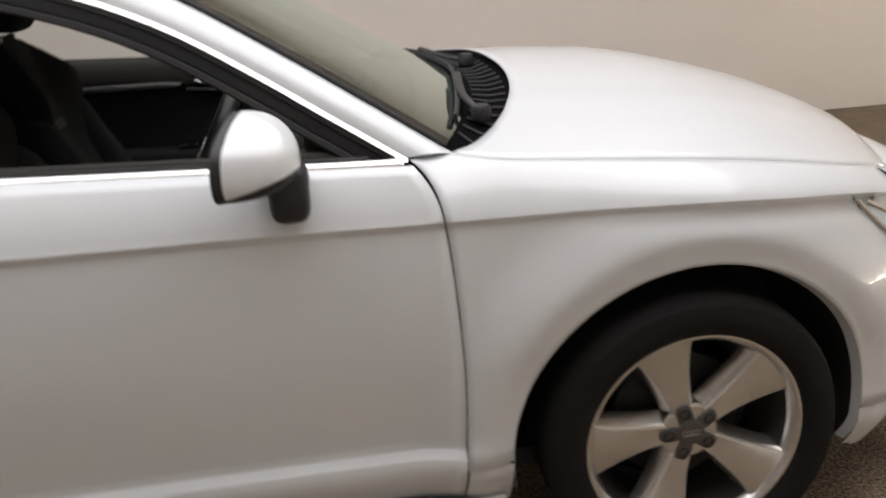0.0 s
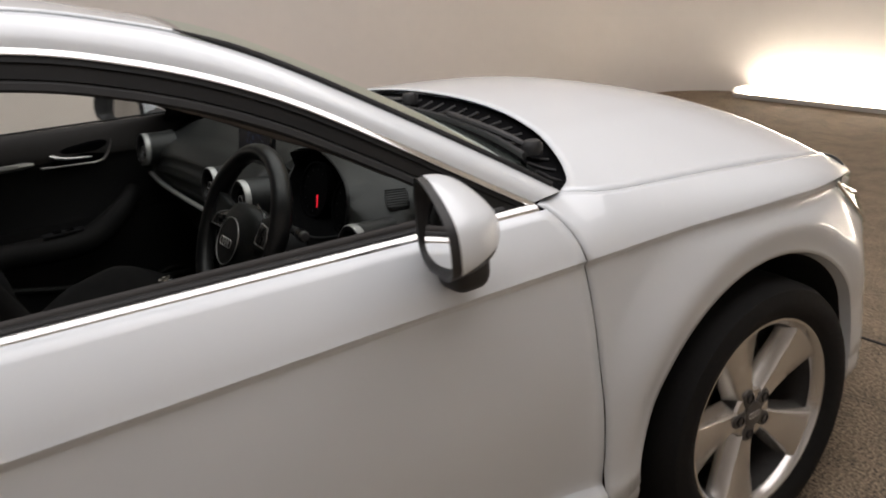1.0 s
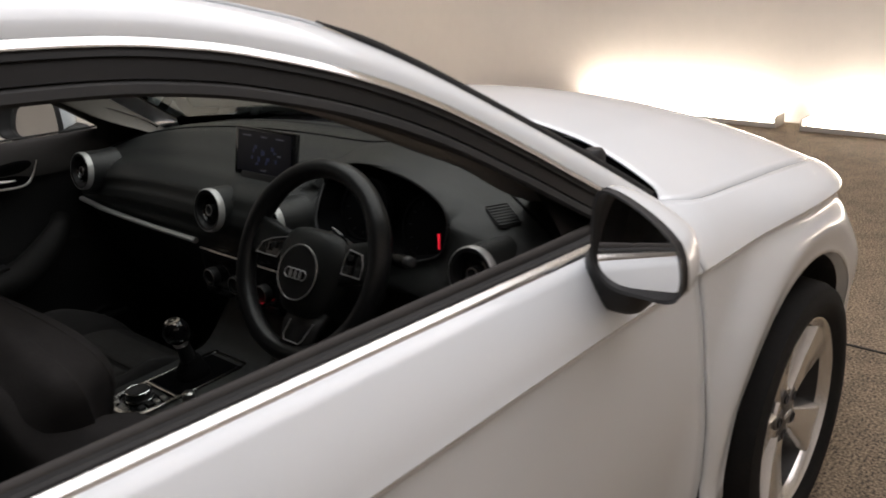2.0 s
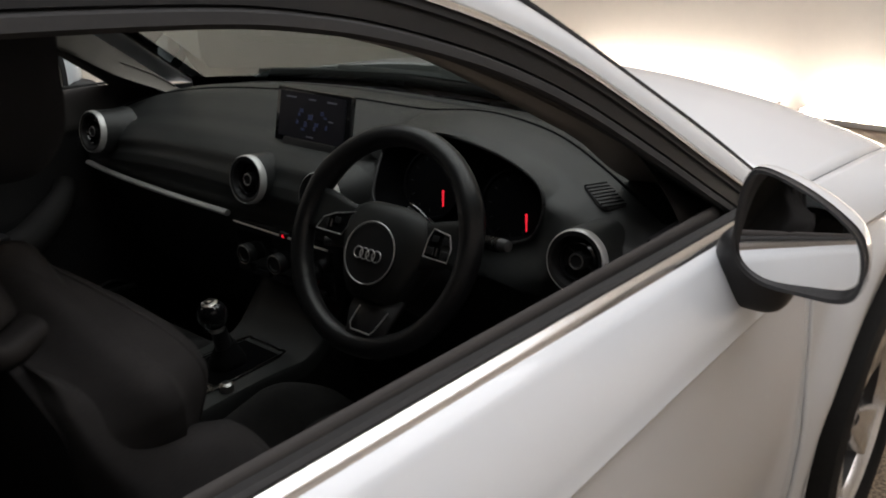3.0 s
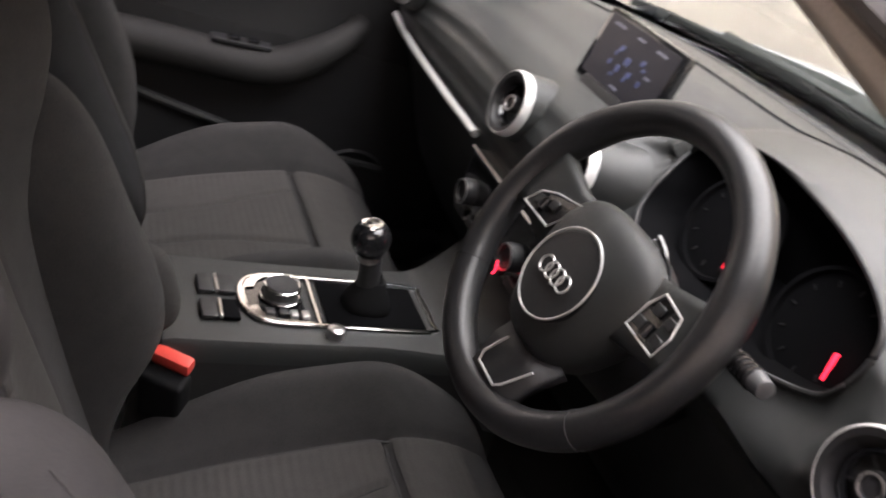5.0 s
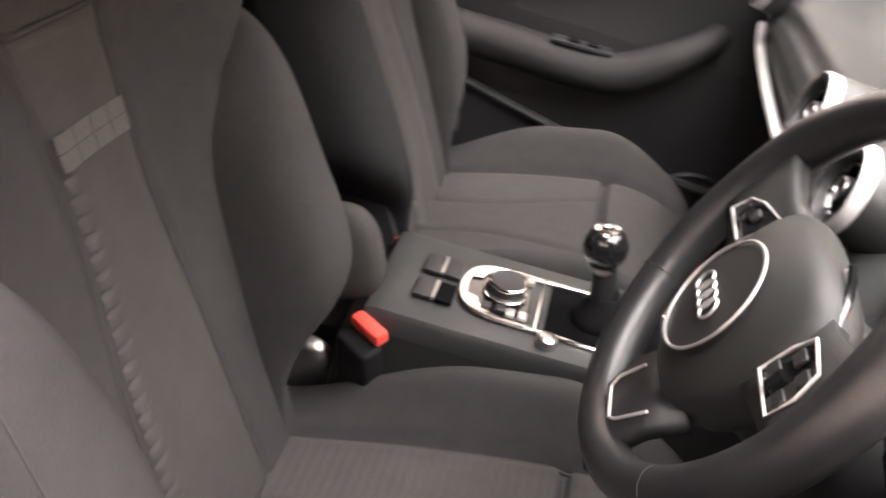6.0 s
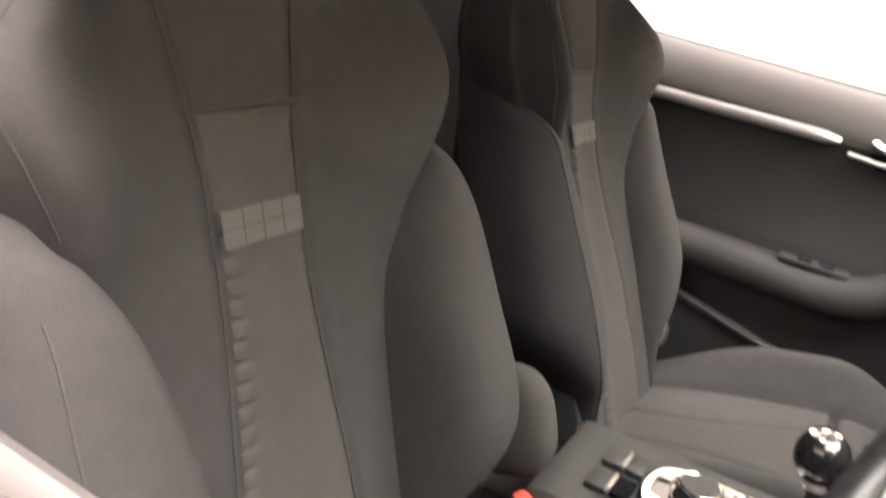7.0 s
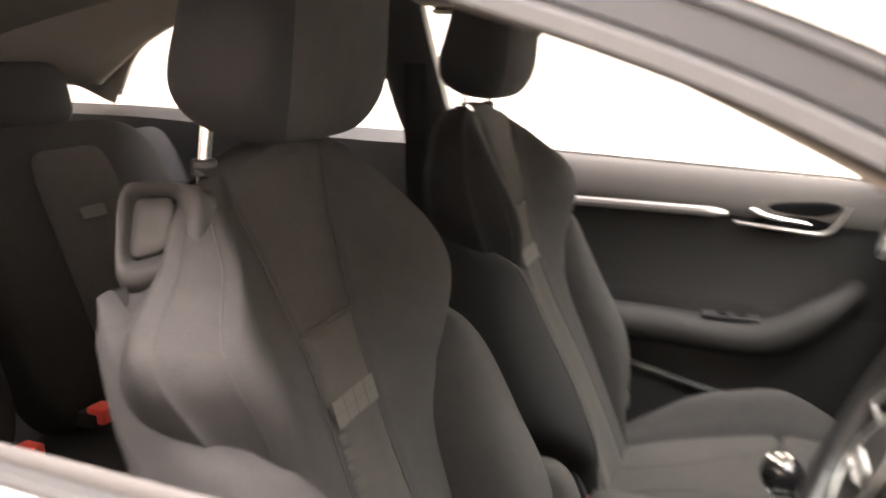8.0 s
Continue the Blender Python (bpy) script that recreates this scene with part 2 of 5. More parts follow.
def strip_light(y0, y1):
    s = thing("floor_strip_light", "glowing strip light in a metal trough along the wall", "strip light", "strip lights along the wall", at=(ROOM_X - 0.16, (y0 + y1) / 2, 0))
    n = y1 - y0
    x = ROOM_X - 0.16
    part("trough", box((x, (y0 + y1) / 2, 0.012), (0.16, n, 0.02), 0.004), STEEL, s)
    part("lip", box((x - 0.083, (y0 + y1) / 2, 0.02), (0.006, n, 0.036), 0.002), STEEL, s)
    for o in (-0.02, 0.05):
        part("tube", tube([(x + o, y0 + 0.03, 0.045), (x + o, y1 - 0.03, 0.045)], 0.016, 12), TUBE, s, "glowing fluorescent tube")
    for y in (y0, y1):
        part("end_bracket", box((x, y, 0.042), (0.17, 0.014, 0.08), 0.003), STEEL, s)


for y0 in (0.74, -1.12, -2.98):
    strip_light(y0, y0 + 1.68)

# ---- the car: outer body ----
car = thing("car", "white three-door hatchback with one window open on studio floor", "car", at=(-1.3, 0, 0))
HUB, ARCH = 0.317, 0.385
plan = smoothline([(-3.45, 0.60), (-3.25, 0.76), (-2.6, 0.852), (-1.6, 0.845), (-0.6, 0.843), (0, 0.856), (0.28, 0.850), (0.40, 0.824), (0.50, 0.783), (0.60, 0.722), (0.70, 0.635), (0.78, 0.53), (0.84, 0.38), (0.87, 0.2), (0.876, 0.0)])
crease = smoothline([(-3.3, 0.885), (-2.0, 0.862), (-1.26, 0.848), (-0.88, 0.842), (-0.5, 0.834), (0, 0.826), (0.28, 0.803), (0.45, 0.770), (0.6, 0.728), (0.876, 0.67)])
inset_low = smoothline([(0.16, 0.08), (0.20, 0.06), (0.25, 0.030), (0.30, 0.008), (0.338, 0.006), (0.362, 0.024), (0.42, 0.017), (0.55, 0.004), (0.66, 0.003), (0.76, 0.010), (0.805, 0.0145), (0.820, 0.0155), (0.832, 0.007)])
inset_high = smoothline([(0, 0), (0.03, 0.010), (0.07, 0.031), (0.115, 0.064), (0.16, 0.10)])
seam_x = smoothline([(0.16, -0.49), (0.267, -0.482), (0.42, -0.475), (0.557, -0.474), (0.72, -0.483), (0.844, -0.497), (0.90, -0.517), (0.945, -0.552)])
belt_z = lambda x: 0.930 - 0.042 * (x + 0.55)
hood_y = smoothline([(-0.56, 0.77), (-0.47, 0.735), (-0.40, 0.765), (-0.25, 0.77), (0, 0.77), (0.2, 0.764), (0.35, 0.730), (0.45, 0.680), (0.55, 0.60), (0.65, 0.49), (0.76, 0.33), (0.82, 0.2)])
hood_z = smoothline([(-0.56, 0.935), (-0.47, 0.935), (-0.40, 0.925), (-0.34, 0.917), (-0.17, 0.902), (0, 0.886), (0.2, 0.861), (0.35, 0.831), (0.45, 0.807), (0.55, 0.781), (0.65, 0.750), (0.76, 0.705), (0.82, 0.68)])


def side_y(x, z):
    c = crease(x)
    zz = z * 0.832 / c
    if z <= c:
        d = inset_low(zz)
        if zz < 0.5:
            d = d + (0.008 - d) * ease(-0.50, -0.36, x) * ease(0.28, 0.34, zz)
    else:
        d = 0.008 + inset_high(z - c)
    y = plan(x) - d
    # the shoulder draws in towards the lamp, with a hollow under its edge
    y -= 0.050 * ease(0.12, 0.52, x) * ease(0.60, 0.80, z) + 0.011 * ease(-0.35, 0.2, x) * math.exp(-((z - c + 0.032) / 0.02) ** 2)
    for ax in (0.0, -2.6):
        r = math.hypot(x - ax, z - HUB)
        y += 0.028 * (1 - ease(0.43, 0.58, r)) - 0.013 * (1 - ease(0.385, 0.455, r))
    return y


def P(x, y, z, s):
    return Vector((x, y * s, z))


def body_bottom(x):
    for ax in (0.0, -2.6):
        if abs(x - ax) < ARCH:
            return max(0.2, HUB + math.sqrt(ARCH ** 2 - (x - ax) ** 2))
    return 0.2


def fender(s):
    xs = [-0.4814 + 0.0965 * i / 6 for i in range(6)] + [-0.3849 + 0.7698 * (0.5 - 0.5 * math.cos(math.pi * i / 40)) for i in range(41)] + [0.386 + 0.03 * i for i in range(5)]
    cols = []
    for x in xs:
        b, c = max(HUB, body_bottom(x)), crease(x)
        col = []
        for i in range(25):
            z = c - (c - b) * ((24 - i) / 24) ** 1.7
            xx = x + (seam_x(z) + 0.483) * (1 - ease(-0.48, -0.40, x))
            col.append(P(xx, side_y(xx, z), z, s))
        for i in range(1, 11):
            t = i / 10
            zt = c + (hood_z(x) - c) * t
            xx = x + (seam_x(zt) + 0.483) * (1 - ease(-0.48, -0.38, x))
            yh, zh = hood_y(xx) + 0.0028, hood_z(xx) - 0.001
            yc = side_y(xx, crease(xx))
            a, q, e = Vector((yc, crease(xx))), Vector((yc - 0.02, crease(xx) + (zh - crease(xx)) * 0.62)), Vector((yh, zh))
            p = a * (1 - t) ** 2 + q * 2 * t * (1 - t) + e * t * t
            col.append(P(xx, p.x, p.y, s))
        cols.append(col)
    return cols


DOOR_Z = (0.235, 0.25, 0.27, 0.29, 0.305, 0.32, 0.332, 0.341, 0.349, 0.357, 0.366, 0.38, 0.41, 0.45, 0.50, 0.55, 0.60, 0.65, 0.70, 0.74, 0.77, 0.79, 0.805, 0.816, 0.824, 0.829, 0.832)


def door_skin(s, rear=-1.78):
    cols = []
    for i in range(49):
        f = i / 48
        col = []
        for j in range(35):
            x = -0.49 + (rear + 0.49) * f
            top = belt_z(x) + 0.002
            cr = crease(x)
            z = DOOR_Z[j] * cr / 0.832 if j <= 26 else cr + (top - cr) * ((j - 26) / 8) ** 1.4
            xx = x + (seam_x(z) + 0.490 - 0.0012) * (1 - f) ** 2
            col.append(P(xx, side_y(xx, z), z, s))
        cols.append(col)
    return cols


win_top = [(-0.548, 0.935), (-0.68, 1.020), (-0.80, 1.098), (-0.93, 1.176), (-1.05, 1.232), (-1.17, 1.273), (-1.28, 1.300), (-1.42, 1.318), (-1.7, 1.330), (-2.0, 1.324), (-2.28, 1.290), (-2.45, 1.212), (-2.57, 1.09)]
lean_y = lambda z: 0.769 - 0.45 * (z - 0.928)
WIN = curve([(x, -lean_y(z), z) for x, z in win_top], 121)
RAIL = curve([(-0.455, -0.732, 0.933), (-0.594, -0.692, 1.025), (-0.744, -0.643, 1.121), (-0.91, -0.594, 1.222), (-1.02, -0.573, 1.276), (-1.12, -0.559, 1.312), (-1.3, -0.542, 1.354), (-1.6, -0.533, 1.380), (-2.0, -0.532, 1.376), (-2.4, -0.53, 1.336), (-2.8, -0.53, 1.24), (-3.0, -0.52, 1.13)], 121)

def line_shift(c, d, y_in, s):
    """Window line, moved d down square to itself and y_in inward, on the side s."""
    out = []
    for i, p in enumerate(c):
        t = c[min(i + 1, len(c) - 1)] - c[max(i - 1, 0)]
        n = Vector((t.z, 0, -t.x)).normalized()
        if n.z > 0:
            n = -n
        q = p + n * d
        out.append(Vector((q.x, (lean_y(q.z) - y_in) * s, q.z)))
    return out


# inner edge of the door frame's dark trim, and of the pale lining beside it, by the distance along the car
TRIM_IN = [smoothline(q) for q in zip(*[((x, y), (x, z)) for x, y, z in ((-2.6, 0.58, 1.05), (-2.3, 0.58, 1.245), (-2.0, 0.58, 1.28), (-1.7, 0.585, 1.288), (-1.5, 0.595, 1.278), (-1.35, 0.605, 1.262), (-1.25, 0.61, 1.240), (-1.15, 0.62, 1.212), (-1.05, 0.635, 1.172), (-0.95, 0.652, 1.125), (-0.85, 0.657, 1.078), (-0.75, 0.645, 1.035), (-0.65, 0.625, 0.985), (-0.58, 0.62, 0.935))])]
LINING_IN = [smoothline(q) for q in zip(*[((x, y), (x, z)) for x, y, z in ((-2.6, 0.55, 1.05), (-2.3, 0.545, 1.25), (-2.0, 0.545, 1.285), (-1.7, 0.55, 1.292), (-1.5, 0.56, 1.282), (-1.35, 0.575, 1.262), (-1.25, 0.585, 1.240), (-1.15, 0.593, 1.210), (-1.05, 0.597, 1.166), (-0.95, 0.612, 1.115), (-0.85, 0.612, 1.067), (-0.75, 0.608, 1.007), (-0.65, 0.592, 0.960), (-0.58, 0.585, 0.920))])]


def inner_line(c, s, which, y_in=0.0):
    """The inner edge that lies square below each point of the window line c."""
    out = []
    for p in c:
        x = p.x - 0.035 * ease(-1.6, -0.8, p.x)
        out.append(Vector((x, (which[0](x) - y_in) * s, which[1](x))))
    return out


def pillar_rows(s):
    """The painted strip between the window line and the screen or roof."""
    a = line_shift(WIN, -0.005, 0.002, s)
    rows = []
    for i in range(9):
        t = i / 8
        rows.append([p.lerp(Vector((q.x, -q.y * s, q.z)), t) + Vector((0, 0.012 * s, 0.006)) * 4 * t * (1 - t) for p, q in zip(a, RAIL)])
    return rows


def roof_pt(f, v):
    """f along the roof from front to back, v across from -1 to 1."""
    n = 48 + (len(RAIL) - 1 - 48) * f
    i = int(min(n, len(RAIL) - 2))
    e = RAIL[i].lerp(RAIL[i + 1], n - i)
    crown = 0.014 + 0.016 * ease(0, 0.35, f)
    front = 0.055 * (1 - f) ** 6
    return Vector((e.x + front * (1 - v * v), -e.y * v, e.z + crown * (1 - v * v) * (1 + 0.25 * v * v)))


def screen_pt(t, v):
    """t up the windscreen, v across."""
    n = 47 * t + 2
    i = int(n)
    e = RAIL[i].lerp(RAIL[i + 1], n - i)
    low = (1 - t) ** 3
    b = Vector((0.075 * (1 - t) + 0.055 * t + 0.070 * low, 0, 0.010 * (1 - t) + 0.014 * t + 0.012 * low))
    w = 1 - v * v
    rim = (1 - abs(v) ** 7) * math.sin(math.pi * min(1, 0.08 + t * 0.92)) ** 0.5
    return Vector((e.x + b.x * w + 0.012 * w * math.sin(math.pi * t) + 0.008 * rim, -e.y * v, e.z + b.z * w + 0.002 * w * math.sin(math.pi * t) + 0.012 * rim))


def hood_pt(u, v):
    rear = -0.225 - 0.235 * abs(v) ** 2.8
    fronte = 0.80 - 0.20 * abs(v) ** 2.5
    x = rear + (fronte - rear) * u
    ys, zs = hood_y(x), hood_z(x)
    zc = hood_mid(x)
    a = abs(v)
    return Vector((x, v * (ys - 0.0005), zs + (zc - zs) * (1 - a ** 2.1) + 0.0018 * math.exp(-((a - 0.62) / 0.07) ** 2) * (1 - u) ** 0.3 - 0.012 * max(0, u - 0.9) * 10))


hood_mid = smoothline([(-0.47, 1.0), (-0.27, 1.009), (0, 1.001), (0.2, 0.977), (0.45, 0.912), (0.65, 0.832), (0.8, 0.745)])


def build_shell():
    for s in (-1, 1):
        f = part("front_wing", sheet(fender(s)), PAINT, car, sharp=17)
        thick(f, 0.003, 1 if s < 0 else 1)
        for x0, x1 in ((None, -0.3849), (0.3849, 0.51)):
            zs = np.linspace(0.2, HUB, 9)
            part("front_wing", sheet([[P(x, side_y(x, z), z, s) for x in np.linspace(seam_x(z) + 0.003 if x0 is None else x0, x1, 6)] for z in zs]), PAINT, car)
        # dark backing strip added so the gap between wing and door reads shaded
        part("gap_backing", sheet([[P(seam_x(z) + dx, side_y(seam_x(z), z) - 0.012, z, s) for z in np.linspace(0.22, 0.87, 24)] for dx in (-0.012, 0.012)]), RUBBER, car)
        # pale gutter under the gap beside the bonnet
        gx = np.linspace(-0.40, 0.60, 40)
        part("bonnet_gutter", sheet([[P(x, hood_y(x) + dy, hood_z(x) - 0.010, s) for x in gx] for dy in (-0.008, 0.008)]), PAINT, car)
        # wheel arch lip and liner
        lip = [P(ARCH * math.cos(a), side_y(ARCH * math.cos(a), HUB + ARCH * math.sin(a)), HUB + ARCH * math.sin(a), s) for a in np.linspace(radians(-14), radians(194), 60)]
        inner = [P(0.377 * math.cos(a), abs(p.y) - 0.022, HUB + 0.377 * math.sin(a), s) for a, p in zip(np.linspace(radians(-14), radians(194), 60), lip)]
        part("arch_lip", sheet([lip, inner]), PAINT, car)
        part("arch_liner", sheet([inner, [P(p.x, 0.45, p.z, s) for p in inner]]), RUBBER, car)
        part("arch_liner", sheet([[P(p.x, 0.5, p.z, s) for p in inner], [P(0, 0.5, HUB, s) for p in inner]]), RUBBER, car)
        # sill under the door
        part("sill", sheet([[P(x, y, z, s) for x in np.linspace(-0.40, -2.2, 30)] for y, z in ((0.835, 0.232), (0.842, 0.20), (0.80, 0.155), (0.55, 0.15))]), PAINT, car)
        # roof side and pillar strip
        pl = part("roof_pillar", sheet(pillar_rows(s)), PAINT, car)
        # rear side panel with the wheel arch
        rear = []
        for x in list(np.linspace(-1.785, -2.214, 16)) + [-2.6 + 0.3849 * math.cos(math.pi * i / 24) for i in range(25)] + list(np.linspace(-2.986, -3.45, 14)):
            b, c = body_bottom(x), crease(x)
            top = max(c + 0.02, min(belt_z(x) + 0.002, 1.05))
            rear.append([P(x, side_y(x, b + (c - b) * i / 16), b + (c - b) * i / 16, s) for i in range(17)] + [P(x, side_y(x, c + (top - c) * i / 6), c + (top - c) * i / 6, s) for i in range(1, 7)])
        part("rear_side_panel", sheet(rear), PAINT, car)
        # front bumper half
        bump = []
        for i in range(33):
            x = 0.405 + 0.462 * math.sin(i / 32 * math.pi / 2)
            top = min(crease(x) + 0.0, 0.80)
            bump.append([P(x, max(0.0, side_y(x, z) if x < 0.84 else plan(x) * 0.97), z, s) for z in np.linspace(0.19, top, 16)])
        bump.append([P(0.878, 0, z, s) for z in np.linspace(0.19, 0.67, 16)])
        part("front_bumper", sheet(bump), PAINT, car)
        # nose panel between bumper top and bonnet edge
        nose = []
        for i in range(33):
            f = i / 32
            x = 0.47 + 0.406 * math.sin(f * math.pi / 2)
            o = P(x, max(0.0, side_y(x, crease(x))) if x < 0.86 else plan(x) * 0.97, crease(x), s)
            h = P(x, hood_y(x) + 0.0015, hood_z(x) - 0.001, s) if x < 0.60 else hood_pt(1, s * max(0.0, 1 - (f - 0.20) / 0.80)) + Vector((0.001, 0, -0.001))
            if x < 0.60:
                h = Vector((h.x, h.y, h.z))
            nose.append([o.lerp(h, t) + Vector((0.006, 0.008 * s, 0.012)) * 4 * t * (1 - t) for t in np.linspace(0, 1, 9)])
        part("nose_panel", sheet(nose), PAINT, car)
    rf = part("roof", sheet([[roof_pt(i / 40, v / 20) for v in range(-20, 21)] for i in range(41)]), PAINT, car)
    thick(rf, 0.004, 1)
    bn = part("bonnet", sheet([[hood_pt(i / 48, v / 30) for v in range(-30, 31)] for i in range(49)]), PAINT, car)
    thick(bn, 0.003, 0)
    part("windscreen", sheet([[screen_pt(i / 24, v / 20 * 0.985) for v in range(-20, 21)] for i in range(25)]), SCREENG, car, "clear laminated windscreen")
    for s in (-1, 1):
        rows = [[screen_pt(i / 40, s * v) + Vector((0, 0, 0.002)) for i in range(41)] for v in (0.945, 0.965, 0.985, 0.995, 1.0)]
        part("screen_edge", sheet(rows), GLOSSB, car)
        part("screen_gasket", tube([screen_pt(i / 40, s * 0.998) + Vector((0, 0, 0.005)) for i in range(41)], lambda t: 0.0048 - 0.003 * ease(0.8, 1, t), 8), RUBBER, car)
    part("screen_edge", sheet([[screen_pt(t, v / 20) + Vector((0, 0, 0.002)) for v in range(-20, 21)] for t in (0.955, 0.985, 1.0)]), GLOSSB, car)
    # scuttle panel below the screen, with slots
    cow = []
    for v in range(-30, 31):
        a = v / 30
        h = hood_pt(0.0, a)
        g = screen_pt(0.02, a * 0.99)
        cow.append([h + Vector((0.02, 0, -0.014)), h + Vector((-0.01, 0, -0.022)), h.lerp(g, 0.4) + Vector((0, 0, -0.022)), h.lerp(g, 0.75) + Vector((0, 0, -0.012)), g])
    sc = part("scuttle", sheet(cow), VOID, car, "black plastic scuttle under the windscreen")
    for k in range(-13, 14):
        p = cow[30 + 2 * k]
        part("scuttle_rib", tube([p[1] + Vector((0, 0, 0.003)), p[2] + Vector((0, 0, 0.004)), p[3] + Vector((0, 0, 0.004))], 0.0035, 6), BLACK, sc)
    for v0, v1 in ((-0.82, 0.02), (-0.02, 0.74)):
        pts = [screen_pt(0.012 + 0.022 * math.sin(math.pi * t), v0 + (v1 - v0) * t) + Vector((0.004, 0, 0.012)) for t in np.linspace(0, 1, 20)]
        w = part("wiper", tube(pts, 0.006, 8, flat=1.4), RUBBER, car, "black wiper blade")
        arm = [hood_pt(0, v0 + 0.12 * (v1 - v0)).lerp(screen_pt(0.0, v0 + 0.10 * (v1 - v0)), 0.5) + Vector((0, 0, 0.006)), pts[4] + Vector((0.012, 0, 0.012)), pts[11] + Vector((0.006, 0, 0.012))]
        part("wiper_arm", tube(curve(arm, 12), 0.009, 8, flat=0.7), BLACK, w)
        part("wiper_pivot", lathe([(0.022, -0.01), (0.022, 0.010), (0.016, 0.018), (0, 0.020)], Matrix.Translation(arm[0]), 16), BLACK, w)
    # tailgate, rear glass and rear bumper
    part("tailgate", sheet([[Vector((-3.45 - 0.12 * (1 - v * v), 0.62 * v, z)) for v in np.linspace(-1, 1, 21)] for z in (0.55, 0.8, 1.0)] + [[Vector((-3.05 - 0.1 * (1 - v * v), 0.55 * v, 1.13)) for v in np.linspace(-1, 1, 21)]]), PAINT, car)
    part("rear_bumper", sheet([[Vector((-3.45 - 0.16 * (1 - v * v), 0.66 * v, z)) for v in np.linspace(-1, 1, 21)] for z in (0.2, 0.4, 0.56)]), PAINT, car)
    part("underbody", box((-1.3, 0, 0.19), (4.1, 1.3, 0.05), 0.01), RUBBER, car)


build_shell()


def build_headlamp(s):
    """Swept lamp set into the wing corner: dark housing, lens tubes and a clear cover."""
    rows = []
    for i in range(13):
        x = 0.325 + 0.36 * i / 12
        up = crease(x) - 0.004
        lo = crease(x) - 0.002 - 0.13 * math.sin(min(1, i / 8) * math.pi / 2)
        rows.append([P(x, side_y(x, lo + (up - lo) * j / 8) + 0.002, lo + (up - lo) * j / 8, s) for j in range(9)])
    l = part("headlamp", sheet(rows), GLOSSB, car, "dark headlamp with clear cover and chrome inner edge")
    part("lamp_edge", tube([r[0] + Vector((0, 0.003 * s, 0.01)) for r in rows[1:]], 0.005, 6), CHROME, l)
    part("lamp_edge", tube([r[5] + Vector((0, 0.003 * s, 0.0)) for r in rows[2:10]], 0.006, 6), CHROME, l)
    c = part("cover", sheet([[p + Vector((0, 0.004 * s, 0)) for p in r] for r in rows]), GLASS, l)
    c.visible_shadow = False


for s in (-1, 1):
    build_headlamp(s)


GUNMETAL = mat("gunmetal_hub", (0.12, 0.115, 0.11), 0.38, 0.6, 0.2, 0.3, 200, 0.05, 600)
# the shade behind the wheel spokes is put into this dark metal
STEELDARK = mat("shaded_wheel_metal", (0.035, 0.034, 0.033), 0.55, 0.5, 0, 0.4, 90, 0.1, 400)


